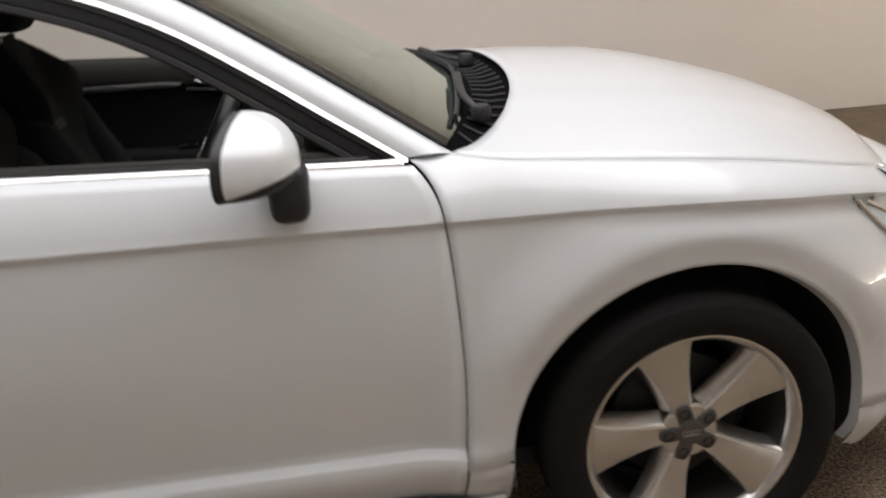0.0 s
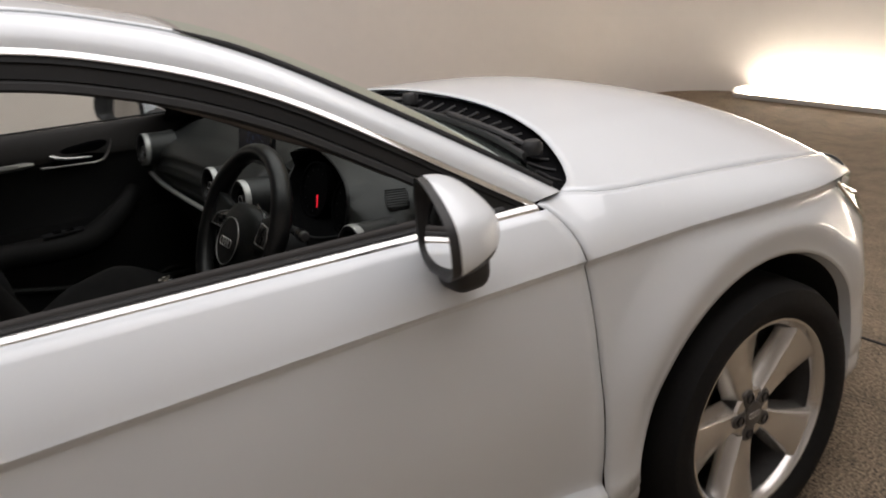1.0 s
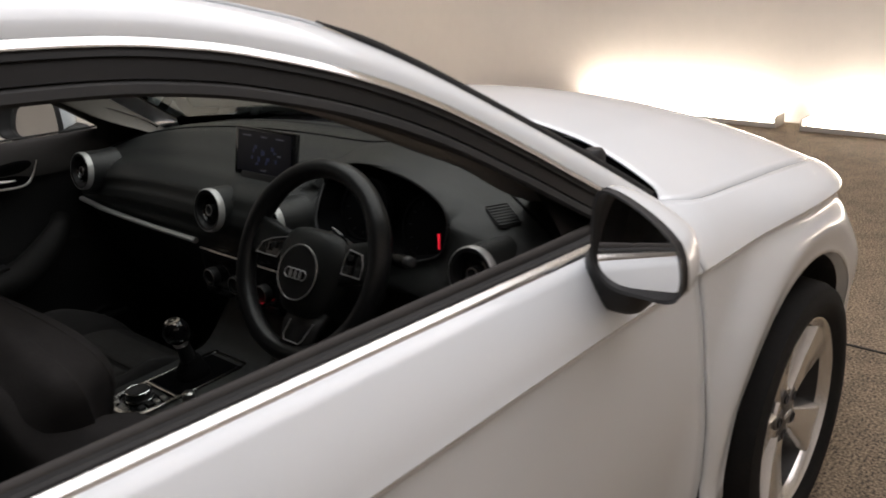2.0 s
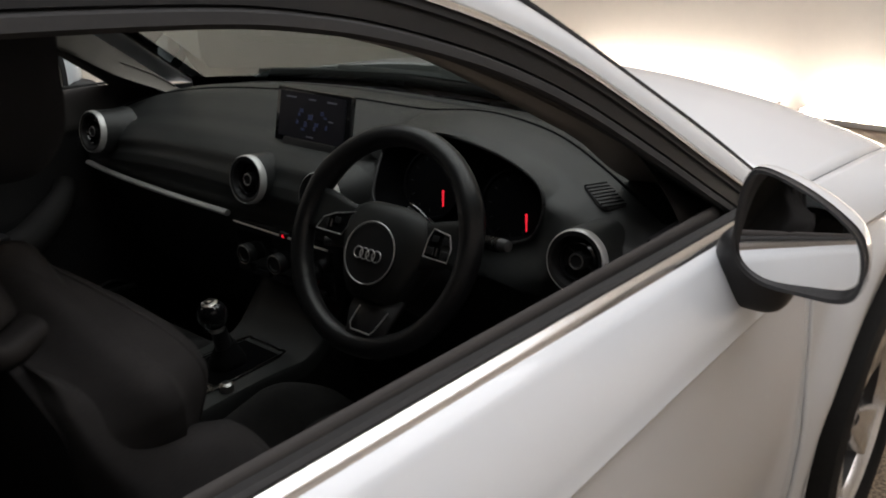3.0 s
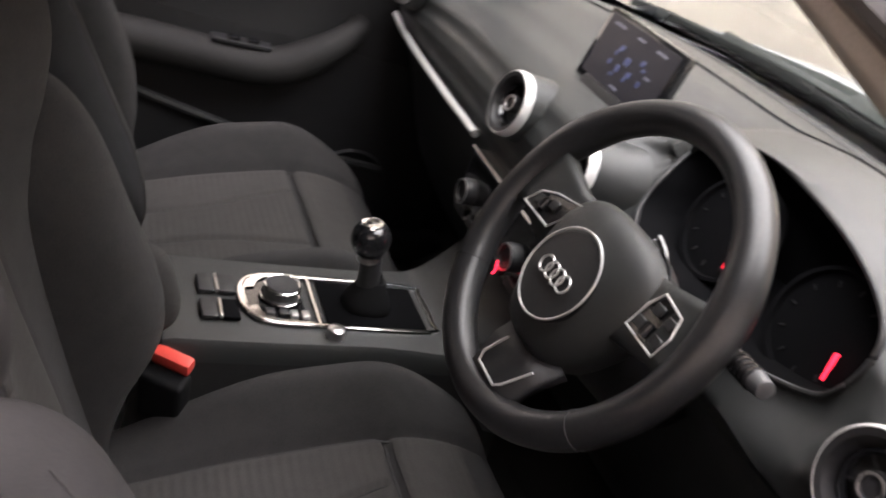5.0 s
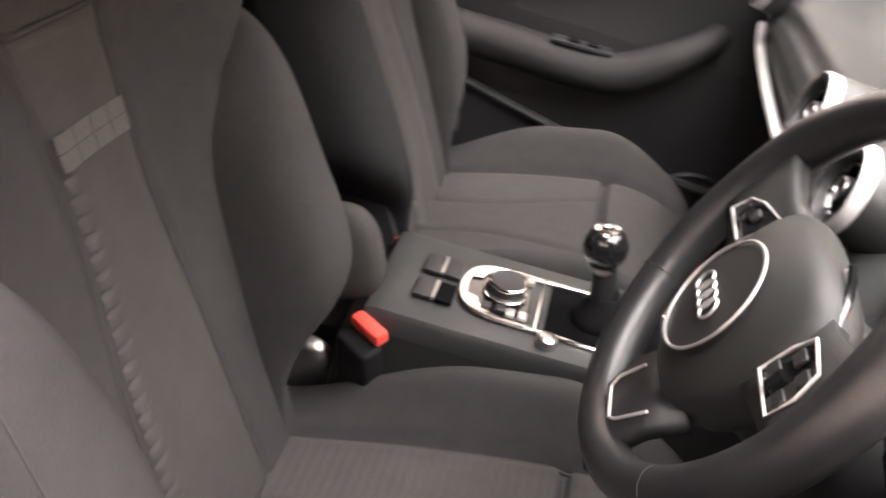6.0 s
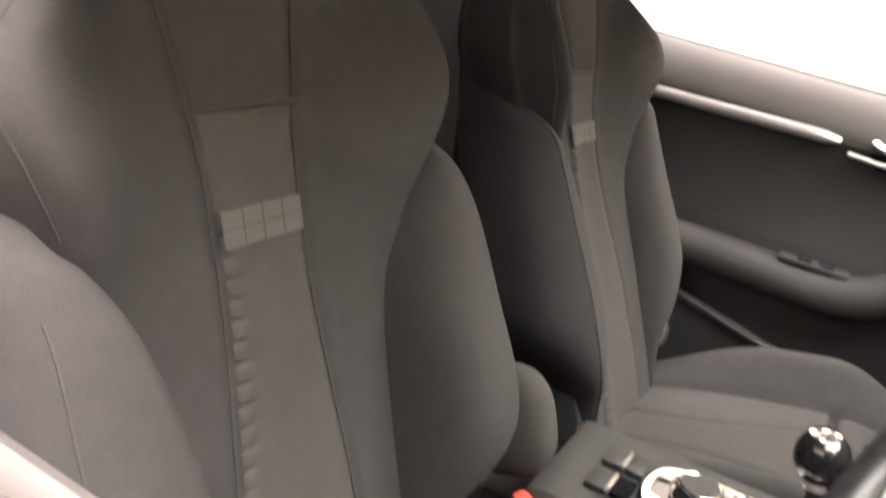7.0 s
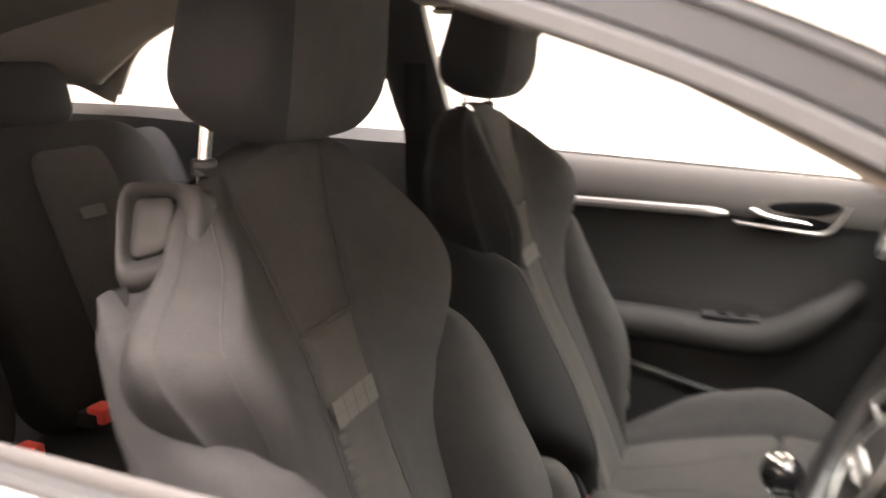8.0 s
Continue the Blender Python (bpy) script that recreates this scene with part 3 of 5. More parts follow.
def build_wheel(x, s, angle=109):
    """Alloy wheel with five broad spokes; its outer face looks along s*y."""
    w = part("wheel", lathe([(0.15, -0.10), (0.20, -0.10), (0.216, -0.09), (0.214, 0.06), (0.228, 0.082), (0.234, 0.088), (0.234, 0.096), (0.228, 0.096), (0.218, 0.084), (0.214, 0.070)], FRAMES(x, s), 72), ALLOY, car, "silver five-spoke alloy wheel")
    m = FRAMES(x, s)
    part("tyre", lathe([(0.222, -0.098), (0.24, -0.108), (0.275, -0.113), (0.302, -0.104), (0.313, -0.085), (0.317, -0.04), (0.317, 0.04), (0.313, 0.085), (0.302, 0.106), (0.275, 0.114), (0.250, 0.108), (0.2345, 0.094)], m, 72), TYRE, w, "black road tyre")
    bm = bmesh.new()
    for k in range(5):
        a = radians(angle + 72 * k) * (1 if s < 0 else -1)
        rows = []
        for r, hw, h in ((0.035, 0.020, 0.066), (0.06, 0.0250, 0.067), (0.09, 0.0285, 0.068), (0.13, 0.036, 0.072), (0.17, 0.046, 0.078), (0.203, 0.057, 0.083), (0.222, 0.069, 0.087)):
            hw2 = hw + 0.013
            rows.append([m @ Vector((r * math.cos(a) - q * math.sin(a), r * math.sin(a) + q * math.cos(a), z)) for q, z in ((-hw2, h - 0.045), (-hw, h - 0.004), (-hw + 0.006, h), (0, h - 0.003), (hw - 0.006, h), (hw, h - 0.004), (hw2, h - 0.045))])
        sheet(rows, False, bm)
    part("spokes", bm, ALLOY, w)
    part("rim_barrel", lathe([(0.2135, 0.070), (0.205, 0.045), (0.19, -0.05), (0.15, -0.08)], m, 72), STEELDARK, w, "inner barrel of the rim, shade painted dark")
    part("hub_disc", lathe([(0.062, 0.02), (0.064, 0.060), (0.058, 0.066), (0.036, 0.067), (0.0, 0.067)], m, 40), ALLOY, w)
    part("centre_cap", lathe([(0.030, 0.064), (0.030, 0.071), (0.026, 0.073), (0.0, 0.073)], m, 32), GUNMETAL, w, "dark grey centre cap")
    for k in range(4):
        part("cap_ring", tube([m @ Vector((-0.0135 + 0.009 * k + 0.0062 * math.cos(b), 0.0062 * math.sin(b), 0.0735)) for b in np.linspace(0, 2 * math.pi, 20, endpoint=False)], 0.0009, 5, True), SATIN, w)
    for k in range(5):
        a = radians(angle + 72 * k) * (1 if s < 0 else -1)
        boss = m @ Matrix.Translation((0.048 * math.cos(a), 0.048 * math.sin(a), 0)) @ pose(0, 0, 0, 0, 0, math.degrees(a))
        part("bolt_boss", pillow((0.052, 0.036, 0.012), boss @ Matrix.Translation((-0.006, 0, 0.0655)), 0.7, 20, 8), GUNMETAL, w)
        part("wheel_bolt", lathe([(0.0125, 0.06), (0.0125, 0.0735), (0.0100, 0.0745), (0.0090, 0.0690), (0, 0.0690)], boss, 12), BLACK, w)
    part("brake_disc", lathe([(0.05, -0.01), (0.145, -0.01), (0.145, -0.03), (0.05, -0.03)], m, 40), STEELDARK, w, "brake disc, darkened by the shade behind the spokes")
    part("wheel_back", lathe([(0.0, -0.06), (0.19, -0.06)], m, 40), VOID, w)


def FRAMES(x, s):
    """The wheel's own frame: z points outward from the car."""
    return Matrix.Translation((x - 0.004, 0.774 * s, HUB + 0.004)) @ Matrix(((1, 0, 0), (0, 0, s), (0, -s, 0))).to_4x4()


for x in (0.0, -2.6):
    for s in (-1, 1):
        build_wheel(x, s)


def build_door(s):
    """Door with skin, belt strip, window frame, and inner trim. s < 0 is the driver's."""
    d = part("door", sheet(door_skin(s)), PAINT, car, "long white door, window lowered" if s < 0 else "long white door, window closed", sharp=17)
    thick(d, 0.002, 1)
    xs = np.linspace(-0.556, -1.78, 60)
    def run(dy, dz):
        return [P(x, side_y(x, belt_z(x)) + dy, belt_z(x) + dz, s) for x in xs]
    part("belt_chrome", sheet([run(-0.001, -0.002), run(0.001, 0.001), run(0.000, 0.004), run(-0.003, 0.0075), run(-0.008, 0.0105), run(-0.013, 0.0115), run(-0.016, 0.009)]), BELT, d, "bright silver strip along the window")
    part("belt_seal", sheet([r_[3:] for r_ in (run(-0.012, 0.008), run(-0.013, 0.014), run(-0.017, 0.017), run(-0.027, 0.016), run(-0.031, 0.010), run(-0.032, -0.03))]), RUBBER, d)
    return d


DOORS = {s: build_door(s) for s in (-1, 1)}


def build_window_frame(s):
    d = DOORS[s]
    n1 = 81
    L = lambda a, b: line_shift(WIN, a, b, s)[:n1]
    part("window_chrome", sheet([L(-0.005, 0.010), L(-0.006, 0.004), L(-0.002, -0.001), L(0.003, -0.003), L(0.005, -0.002), L(0.005, 0.006)]), CHROME, d, "thin chrome strip over the window")
    part("door_frame", sheet([L(0.004, 0.006), L(0.005, 0.001), L(0.014, 0.0005), L(0.016, 0.004), L(0.036, 0.005), L(0.038, 0.012)]), FRAMEB, d)
    part("door_frame_seal", sheet([L(0.037, 0.010), L(0.041, 0.003), L(0.050, 0.004), L(0.054, 0.010), L(0.052, 0.022), L(0.046, 0.036)]), RUBBER, d)
    a = L(0.046, 0.034)
    b = inner_line(a, s, TRIM_IN)
    roll = [[p.lerp(q, t) + Vector((0, 0.010 * s, 0)) * math.sin(math.pi * t) for p, q in zip(a, b)] for t in np.linspace(0, 1, 9)]
    part("door_frame_trim", sheet(roll + [[q + Vector((0.004, -0.012 * s, 0.006)) for q in b]]), PILLART, d, "wide dark inner trim of the window frame", sharp=70)
    if s > 0:
        # closed pane
        rows = []
        for i in range(0, n1):
            a = L(0.05, 0.02)[i]
            b = Vector((a.x, (side_y(a.x, belt_z(a.x)) - 0.022) * s, belt_z(a.x)))
            rows.append([b.lerp(a, t) for t in (0, 0.25, 0.5, 0.75, 1)])
        g = part("pane", sheet(rows), GLASS, d, "clear side window glass")
        g.visible_shadow = False
        part("glass_seal", tube([Vector((b.x, b.y - 0.012, b.z + 0.032)) for b in (r[0] for r in rows)], 0.003, 6), RUBBER, d, "thin black seal along the glass")


for s in (-1, 1):
    build_window_frame(s)


def build_mirror(s):
    """Door mirror: white cap, black lower shell and foot, glass facing back."""
    ring = curve([(0, 0.842, 1.066), (0, 0.824, 1.046), (0, 0.818, 0.997), (0, 0.822, 0.950), (0, 0.858, 0.928), (0, 0.915, 0.932), (0, 0.964, 0.942), (0, 0.980, 0.968), (0, 0.973, 1.012), (0, 0.945, 1.036), (0, 0.895, 1.057)], 66, True)
    mid = Vector((0, 0.885, 0.994))
    # the far mirror stands further forward and is turned in to the driver
    skew, ahead = (0.30, 0.0) if s < 0 else (0.60, 0.045)

    def section(t, k=1.0, x=None):
        f = (1 - t ** 2.6) ** 0.5 * k
        nose = Vector((0, -0.010 * t, -0.004 * t))
        return [P(((-0.846 + 0.108 * t) if x is None else x) + ahead - skew * ((p - mid).y * f) * (1 - t), (mid + nose + (p - mid) * f).y + 0.0, (mid + nose + (p - mid) * f).z, s) for p in ring]

    def shell(k, t0):
        return sheet([section(t, k) for t in list(np.linspace(t0, 0.9, 14)) + [0.94, 0.97, 0.99, 1.0]], True)
    full = shell(1.0, 0.10)
    bmesh.ops.bisect_plane(full, geom=full.verts[:] + full.edges[:] + full.faces[:], plane_co=(-0.857 + ahead, 0, 0.951), plane_no=(-0.22, 0, 1), clear_inner=True)
    base = part("door_mirror", full, PAINT, car, "white-capped black door mirror on a short foot")
    part("shell", shell(0.975, 0.0), BLACK, base)
    # convex glass that looks back along the car
    def glass(k):
        out = []
        for p in ring:
            d = (p - mid) * k
            out.append(P(-0.830 + ahead - (skew - 0.17) * d.y + 0.14 * d.z + (d.y ** 2 + d.z ** 2) / 2.6, mid.y + d.y, mid.z + d.z, s))
        return out
    part("glass_rim", sheet([section(0.0, 0.975), section(0, 0.985, -0.850), section(0, 0.925, -0.848), glass(0.905)], True), BLACK, base)
    part("mirror_glass", sheet([glass(k) for k in (0.90, 0.7, 0.5, 0.3, 0.15, 0.01)], True), MIRROR, base, "convex mirror glass")
    part("foot", pillow((0.085, 0.10, 0.105), Matrix.Translation((-0.765 + ahead, 0.832 * s, 0.918)), 0.55, 24, 14, lambda q: Vector((q.x * (0.85 + 1.6 * max(0, q.z)), q.y, q.z))), BLACK, base)


for s in (-1, 1):
    build_mirror(s)

# ---- the car: cabin lining ----
def ribbed(name, base, base2, axis, pitch, depth=0.28):
    """Fabric with fine woven ribs across one axis."""
    m = mat(name, base, 0.95, 0, 0, 0.5, 600, 0, 0, base2, 0.3, 0.15)
    nt = m.node_tree
    w = nt.nodes.new("ShaderNodeTexWave")
    w.bands_direction = axis
    w.inputs["Scale"].default_value = 0.314 / pitch
    w.inputs["Distortion"].default_value, w.inputs["Detail Scale"].default_value, w.inputs["Detail"].default_value = 0.35, 3.0, 1.0
    co = nt.nodes.new("ShaderNodeTexCoord")
    nt.links.new(co.outputs["Object"], w.inputs["Vector"])
    bp = nt.nodes.new("ShaderNodeBump")
    bp.inputs["Strength"].default_value, bp.inputs["Distance"].default_value = depth, 0.0015
    nt.links.new(w.outputs["Fac"], bp.inputs["Height"])
    nt.links.new(bp.outputs["Normal"], nt.nodes["Principled BSDF"].inputs["Normal"])
    return m


RIBZ = ribbed("ribbed_back_fabric", (0.05104, 0.04884, 0.04664), (0.03432, 0.033, 0.03168), "Z", 0.0135, 0.06)
RIBX = ribbed("ribbed_seat_fabric", (0.05104, 0.04884, 0.04664), (0.03432, 0.033, 0.03168), "X", 0.0115)
TAG = mat("woven_tag", (0.072, 0.069, 0.065), 0.9, 0, 0, 0.7, 260, 0.5, 700, (0.0546, 0.05304, 0.0507))
SEAM = mat("seam_thread", (0.028, 0.027, 0.027), 0.9, 0, 0, 0.5, 400)


def build_cabin():
    part("cabin_floor", box((-1.75, 0, 0.235), (2.4, 1.42, 0.06), 0.01), CARPET, car)
    part("bulkhead", sheet([[Vector((x, y, z)) for y in np.linspace(-0.72, 0.72, 9)] for x, z in ((-0.40, 0.93), (-0.38, 0.7), (-0.45, 0.4), (-0.62, 0.26))]), CARPET, car)
    part("headlining", sheet([[roof_pt(0.01 + 0.95 * i / 30, v / 16 * 0.97) + Vector((0, 0, -0.035)) for v in range(-16, 17)] for i in range(31)]), HEADLINER, car, "pale grey cloth headlining")
    for s in (-1, 1):
        # screen pillar lining
        c = line_shift(WIN, 0.046, 0.034, s)
        a, e = inner_line(c, s, TRIM_IN, 0.006), inner_line(c, s, LINING_IN)
        b = [Vector((p.x - 0.03, -p.y * s * 0.965, p.z - 0.03)) for p in RAIL]
        rows = [[Vector((p.x, p.y, p.z + 0.012)) for p in a], [p.lerp(q, 0.5) + Vector((0, 0.003 * s, 0)) for p, q in zip(a, e)], e, [p.lerp(q, 0.15) + Vector((0, -0.008 * s, 0)) for p, q in zip(e, b)], b]
        part("pillar_lining", sheet([r[:50] for r in rows]), HEADLINER, car, "pale grey lining of the screen pillar", sharp=70)
        part("roof_side_lining", sheet([r[48:118] for r in rows]), HEADLINER, car, sharp=70)
        # centre pillar with belt
        cx = [(-1.70, 0.935), (-1.735, 1.10), (-1.76, 1.31)]
        pl = part("centre_pillar", sheet([[Vector((x + dx, (lean_y(z) - 0.055 - dd) * s, z)) for x, z in cx] for dx, dd in ((0.045, -0.03), (0.045, 0.0), (0.02, 0.018), (-0.05, 0.018), (-0.075, 0.0), (-0.075, -0.03))]), BLACK, car)
        part("belt_guide", pillow((0.05, 0.02, 0.09), Matrix.Translation((-1.745, 0.60 * s, 1.19)) @ pose(0, 0, 0, 12 * s, 0, 0), 0.6, 16, 10), BLACK, pl)
        part("seat_belt", sheet([[Vector((-1.735 + dx, 0.582 * s - 0.004 * s, 1.18)), Vector((-1.74 + dx, 0.60 * s, 0.95)), Vector((-1.74 + dx, 0.66 * s, 0.55))] for dx in (-0.024, 0.024)]), DARKTONE, pl, "dark grey seat belt")
        # quarter trim below the rear side window
        part("rear_side_trim", sheet([[Vector((x, y * s, z + 0.03 * ease(-1.8, -2.6, x))) for x in np.linspace(-1.72, -2.95, 16)] for y, z in ((0.745, 1.028), (0.715, 1.031), (0.69, 1.005), (0.685, 0.90), (0.68, 0.55), (0.62, 0.27))]), BLACK, car)
        # rear pillar lining
        c = line_shift(WIN, 0.035, 0.06, s)
        part("rear_pillar_lining", sheet([[p for p in c[92:]], [Vector((p.x - 0.10, p.y - 0.03 * s, p.z + 0.05)) for p in c[92:]], [Vector((-2.86, 0.50 * s, 1.0 + 0.3 * (1 - i / (len(c[92:]) - 1)))) for i in range(len(c[92:]))]]), HEADLINER, car)
        # rear quarter glass
        rows = []
        for p in line_shift(WIN, 0.03, 0.03, s)[80:]:
            b = Vector((p.x, 0.752 * s, 1.02 + 0.02 * ease(-1.8, -2.6, p.x)))
            rows.append([b.lerp(p, t) for t in (0, 0.5, 1)])
        g = part("rear_side_window", sheet(rows), GLASS, car)
        g.visible_shadow = False
        c = line_shift(WIN, 0, 0, s)
        part("rear_window_chrome", tube(c[79:], 0.008, 6), CHROME, car)
        # footwell side lining ahead of the door
        part("footwell_side", sheet([[Vector((x, 0.708 * s, z)) for x in np.linspace(-0.36, -0.68, 6)] for z in (0.25, 0.6, 0.93)]), CARPET, car)
        # door sill step seen inside
        part("sill_trim", box((-1.2, 0.70 * s, 0.30), (1.3, 0.10, 0.06), 0.01), BLACK, car)
    part("rear_glass", sheet([[Vector((-2.78 - 0.30 * t - 0.08 * (1 - v * v), 0.5 * v, 1.24 - 0.15 * t)) for v in np.linspace(-1, 1, 9)] for t in (0, 1)]), GLASS, car)
    part("parcel_shelf", box((-2.95, 0, 0.93), (0.55, 1.15, 0.02), 0.005), DARKTONE, car)


build_cabin()


TRIMTOP = mat("door_top_vinyl", (0.046, 0.043, 0.041), 0.6, 0, 0, 0.25, 30, 0.1, 900, (0.055, 0.051, 0.048), 0.3, 0.22)


def door_inner(s):
    """Inner door trim: rolled top, cloth field, armrest with pull, aluminium strip, catch handle, pocket."""
    d = DOORS[s]
    xs = np.linspace(-0.60, -1.76, 50)
    def run(y, dz):
        return [Vector((x, y * s, belt_z(x) + dz)) for x in xs]
    o = 0.014 if s < 0 else 0.0
    rise = 0.022 if s < 0 else 0.030
    prof = curve([(0.742, -0.02, 0), (0.743, rise * 0.6, 0), (0.736, rise, 0), (0.720 + o, rise - 0.004, 0), (0.704 + o, 0.004, 0), (0.694 + o * 0.8, -0.022, 0), (0.690 + o * 0.4, -0.042, 0), (0.692, -0.055, 0)], 22)
    part("trim_top", sheet([run(q.x, q.y) for q in prof]), TRIMTOP, d, "soft dark top of the door trim")
    part("trim_field", sheet([run(0.692, -0.055), run(0.705, -0.07), run(0.712, -0.20), run(0.705, -0.235)]), TRIMCLOTH, d)
    part("trim_lower", sheet([run(0.705, -0.235), run(0.70, -0.30), run(0.695, -0.45), run(0.69, -0.66)]), BLACK, d)
    # aluminium strip
    strip = [Vector((x, 0.690 * s, 0.902 - 0.004 * (x + 1.12) * 3)) for x in np.linspace(-1.72, -1.115, 24)]
    part("trim_strip", tube(strip, lambda t: 0.010 * min(1, (1 - t) * 40 + 0.5), 8), SATIN, d, "satin aluminium strip")
    # catch handle in a cup shaded by near-black colour, with bright lower edge
    part("handle_cup", pillow((0.17, 0.02, 0.062), Matrix.Translation((-0.985, 0.700 * s, 0.902)) @ pose(0, 0, 0, 0, -4 * s, 0), 0.55, 24, 10), VOID, d)
    part("handle_edge", tube(curve([(-1.10, 0.686 * s, 0.886), (-1.0, 0.684 * s, 0.878), (-0.94, 0.684 * s, 0.876), (-0.915, 0.686 * s, 0.895), (-0.897, 0.688 * s, 0.93)], 20), lambda t: 0.0036 - 0.0022 * ease(0.6, 1, t), 8), SATIN, d)
    part("door_handle", tube(curve([(-1.065, 0.690 * s, 0.912), (-1.04, 0.672 * s, 0.905), (-1.0, 0.668 * s, 0.900), (-0.965, 0.670 * s, 0.896)], 16), lambda t: 0.0095 * (1 - 0.6 * t), 10, flat=0.6), SATIN, d, "chrome door catch handle")
    # armrest that sweeps up into the pull
    arm = curve([(-1.74, 0.675 * s, 0.665), (-1.5, 0.665 * s, 0.668), (-1.25, 0.66 * s, 0.668), (-1.08, 0.655 * s, 0.662), (-1.0, 0.652 * s, 0.676), (-0.93, 0.655 * s, 0.722), (-0.885, 0.672 * s, 0.757), (-0.865, 0.70 * s, 0.77)], 40)
    part("armrest", tube(arm, lambda t: 0.044 - 0.020 * ease(0.55, 0.95, t), 16, flat=0.85), ARMREST, d)
    part("armrest_side", sheet([[p + Vector((0, 0.045 * s, -0.01)) for p in arm], [p + Vector((0, 0.05 * s, -0.09)) for p in arm]]), BLACK, d)
    sw = part("window_switch", box((-1.09, 0.652 * s, 0.703), (0.11, 0.035, 0.008), 0.003), BLACK, d)
    for k in range(2):
        part("switch_key", box((-1.105 + 0.035 * k, 0.648 * s, 0.710), (0.022, 0.018, 0.006), 0.002), GLOSSB, sw)
    part("pocket_edge", tube(curve([(-0.75, 0.665 * s, 0.485), (-0.95, 0.66 * s, 0.505), (-1.14, 0.66 * s, 0.545), (-1.295, 0.663 * s, 0.581), (-1.45, 0.68 * s, 0.61), (-1.65, 0.69 * s, 0.63)], 30), 0.009, 8), SOFT, d)
    part("pocket_front", sheet([[Vector((x, 0.668 * s, 0.480 + 0.145 * ease(-0.75, -1.6, x))) for x in np.linspace(-0.75, -1.65, 12)], [Vector((x, 0.665 * s, 0.30)) for x in np.linspace(-0.75, -1.65, 12)]]), BLACK, d)
    # sail panel behind the mirror
    sail = [(x, TRIM_IN[0](x), TRIM_IN[1](x)) for x in np.linspace(-0.585, -0.73, 10)]
    part("mirror_sail", sheet([[Vector((x, (0.712 + (y - 0.712) * t + 0.006 * math.sin(math.pi * t)) * s, belt_z(x) + (z - belt_z(x)) * t)) for x, y, z in sail] for t in np.linspace(0, 1, 7)]), TRIMTOP, d, "soft grey corner panel behind the mirror")
    part("door_speaker", lathe([(0.0, 0.0), (0.075, 0.0), (0.082, 0.004), (0.088, 0.0)], Matrix.Translation((-0.80, 0.695 * s, 0.42)) @ pose(0, 0, 0, 90 * s, 0, 0), 32), BLACK, d)


for s in (-1, 1):
    door_inner(s)

# ---- seats ----
# forward face of the middle of each backrest, by height
mid_driver = smoothline([(0.40, -1.262), (0.50, -1.302), (0.60, -1.340), (0.75, -1.393), (0.95, -1.462), (1.118, -1.520), (1.13, -1.524)])
mid_mate = smoothline([(0.40, -1.235), (0.50, -1.268), (0.645, -1.330), (0.78, -1.394), (0.888, -1.437), (0.967, -1.456), (1.05, -1.482), (1.118, -1.506), (1.13, -1.510)])
BACK = {-1: mid_driver, 1: mid_mate}
wing_w = smoothline([(0.40, 0.165), (0.60, 0.18), (0.75, 0.188), (0.84, 0.196), (0.885, 0.212), (0.912, 0.225), (0.94, 0.240), (0.975, 0.254), (1.02, 0.244), (1.055, 0.214), (1.085, 0.182), (1.105, 0.150), (1.118, 0.115)])
wing_b = smoothline([(0.40, 0.0), (0.74, 0.004), (0.84, 0.022), (0.90, 0.048), (0.95, 0.064), (1.0, 0.060), (1.06, 0.034), (1.118, 0.0)])
back_t = smoothline([(0.40, 0.12), (0.7, 0.10), (0.95, 0.080), (1.09, 0.058), (1.118, 0.03)])
insert_w = smoothline([(0.44, 0.082), (0.635, 0.070), (0.71, 0.061), (0.80, 0.051), (0.90, 0.051), (0.945, 0.057), (1.0, 0.068), (1.10, 0.088)])
# lower side bolster: how far it stands forward, its inner seam and its outer face, by height
bol_front = {
    -1: smoothline([(0.40, -0.01), (0.46, 0.0), (0.52, 0.010), (0.58, 0.042), (0.63, 0.082), (0.67, 0.102), (0.72, 0.104), (0.78, 0.094), (0.84, 0.084), (0.870, 0.075), (0.890, 0.062), (0.902, 0.044), (0.910, 0.024), (0.925, 0.0), (0.945, -0.018), (0.985, -0.038), (1.01, -0.056), (1.02, -0.064)]),
    1: smoothline([(0.40, 0.000), (0.50, 0.010), (0.56, 0.030), (0.60, 0.048), (0.66, 0.064), (0.72, 0.068), (0.80, 0.062), (0.86, 0.056), (0.890, 0.050), (0.902, 0.040), (0.910, 0.024), (0.925, 0.0), (0.945, -0.018), (0.985, -0.038), (1.01, -0.056), (1.02, -0.064)])}
bol_in = smoothline([(0.40, 0.140), (0.62, 0.145), (0.75, 0.149), (0.80, 0.156), (0.84, 0.168), (0.87, 0.182), (0.89, 0.196), (0.912, 0.210), (1.02, 0.205)])
bol_out = smoothline([(0.40, 0.150), (0.52, 0.160), (0.57, 0.184), (0.62, 0.232), (0.66, 0.264), (0.70, 0.270), (0.80, 0.262), (0.86, 0.252), (0.92, 0.240), (0.97, 0.230), (1.02, 0.220)])
INSERT_OFF = 0.007


def wing_front(z, y, mid):
    """Forward face of the backrest without its lower bolsters; y off its middle."""
    u = min(1.0, abs(y) / wing_w(z))
    f = wing_b(z) * (ease(0.34, 0.84, u) - 0.85 * ease(0.80, 1.0, u) ** 1.5)
    g = 0.0045 * math.exp(-((abs(y - INSERT_OFF) - insert_w(z)) / 0.005) ** 2)
    hollow = 0.009 * (1 - ease(0.0, 0.35, u)) * ease(1.0, 0.6, z)
    return mid(z) + f - g - hollow


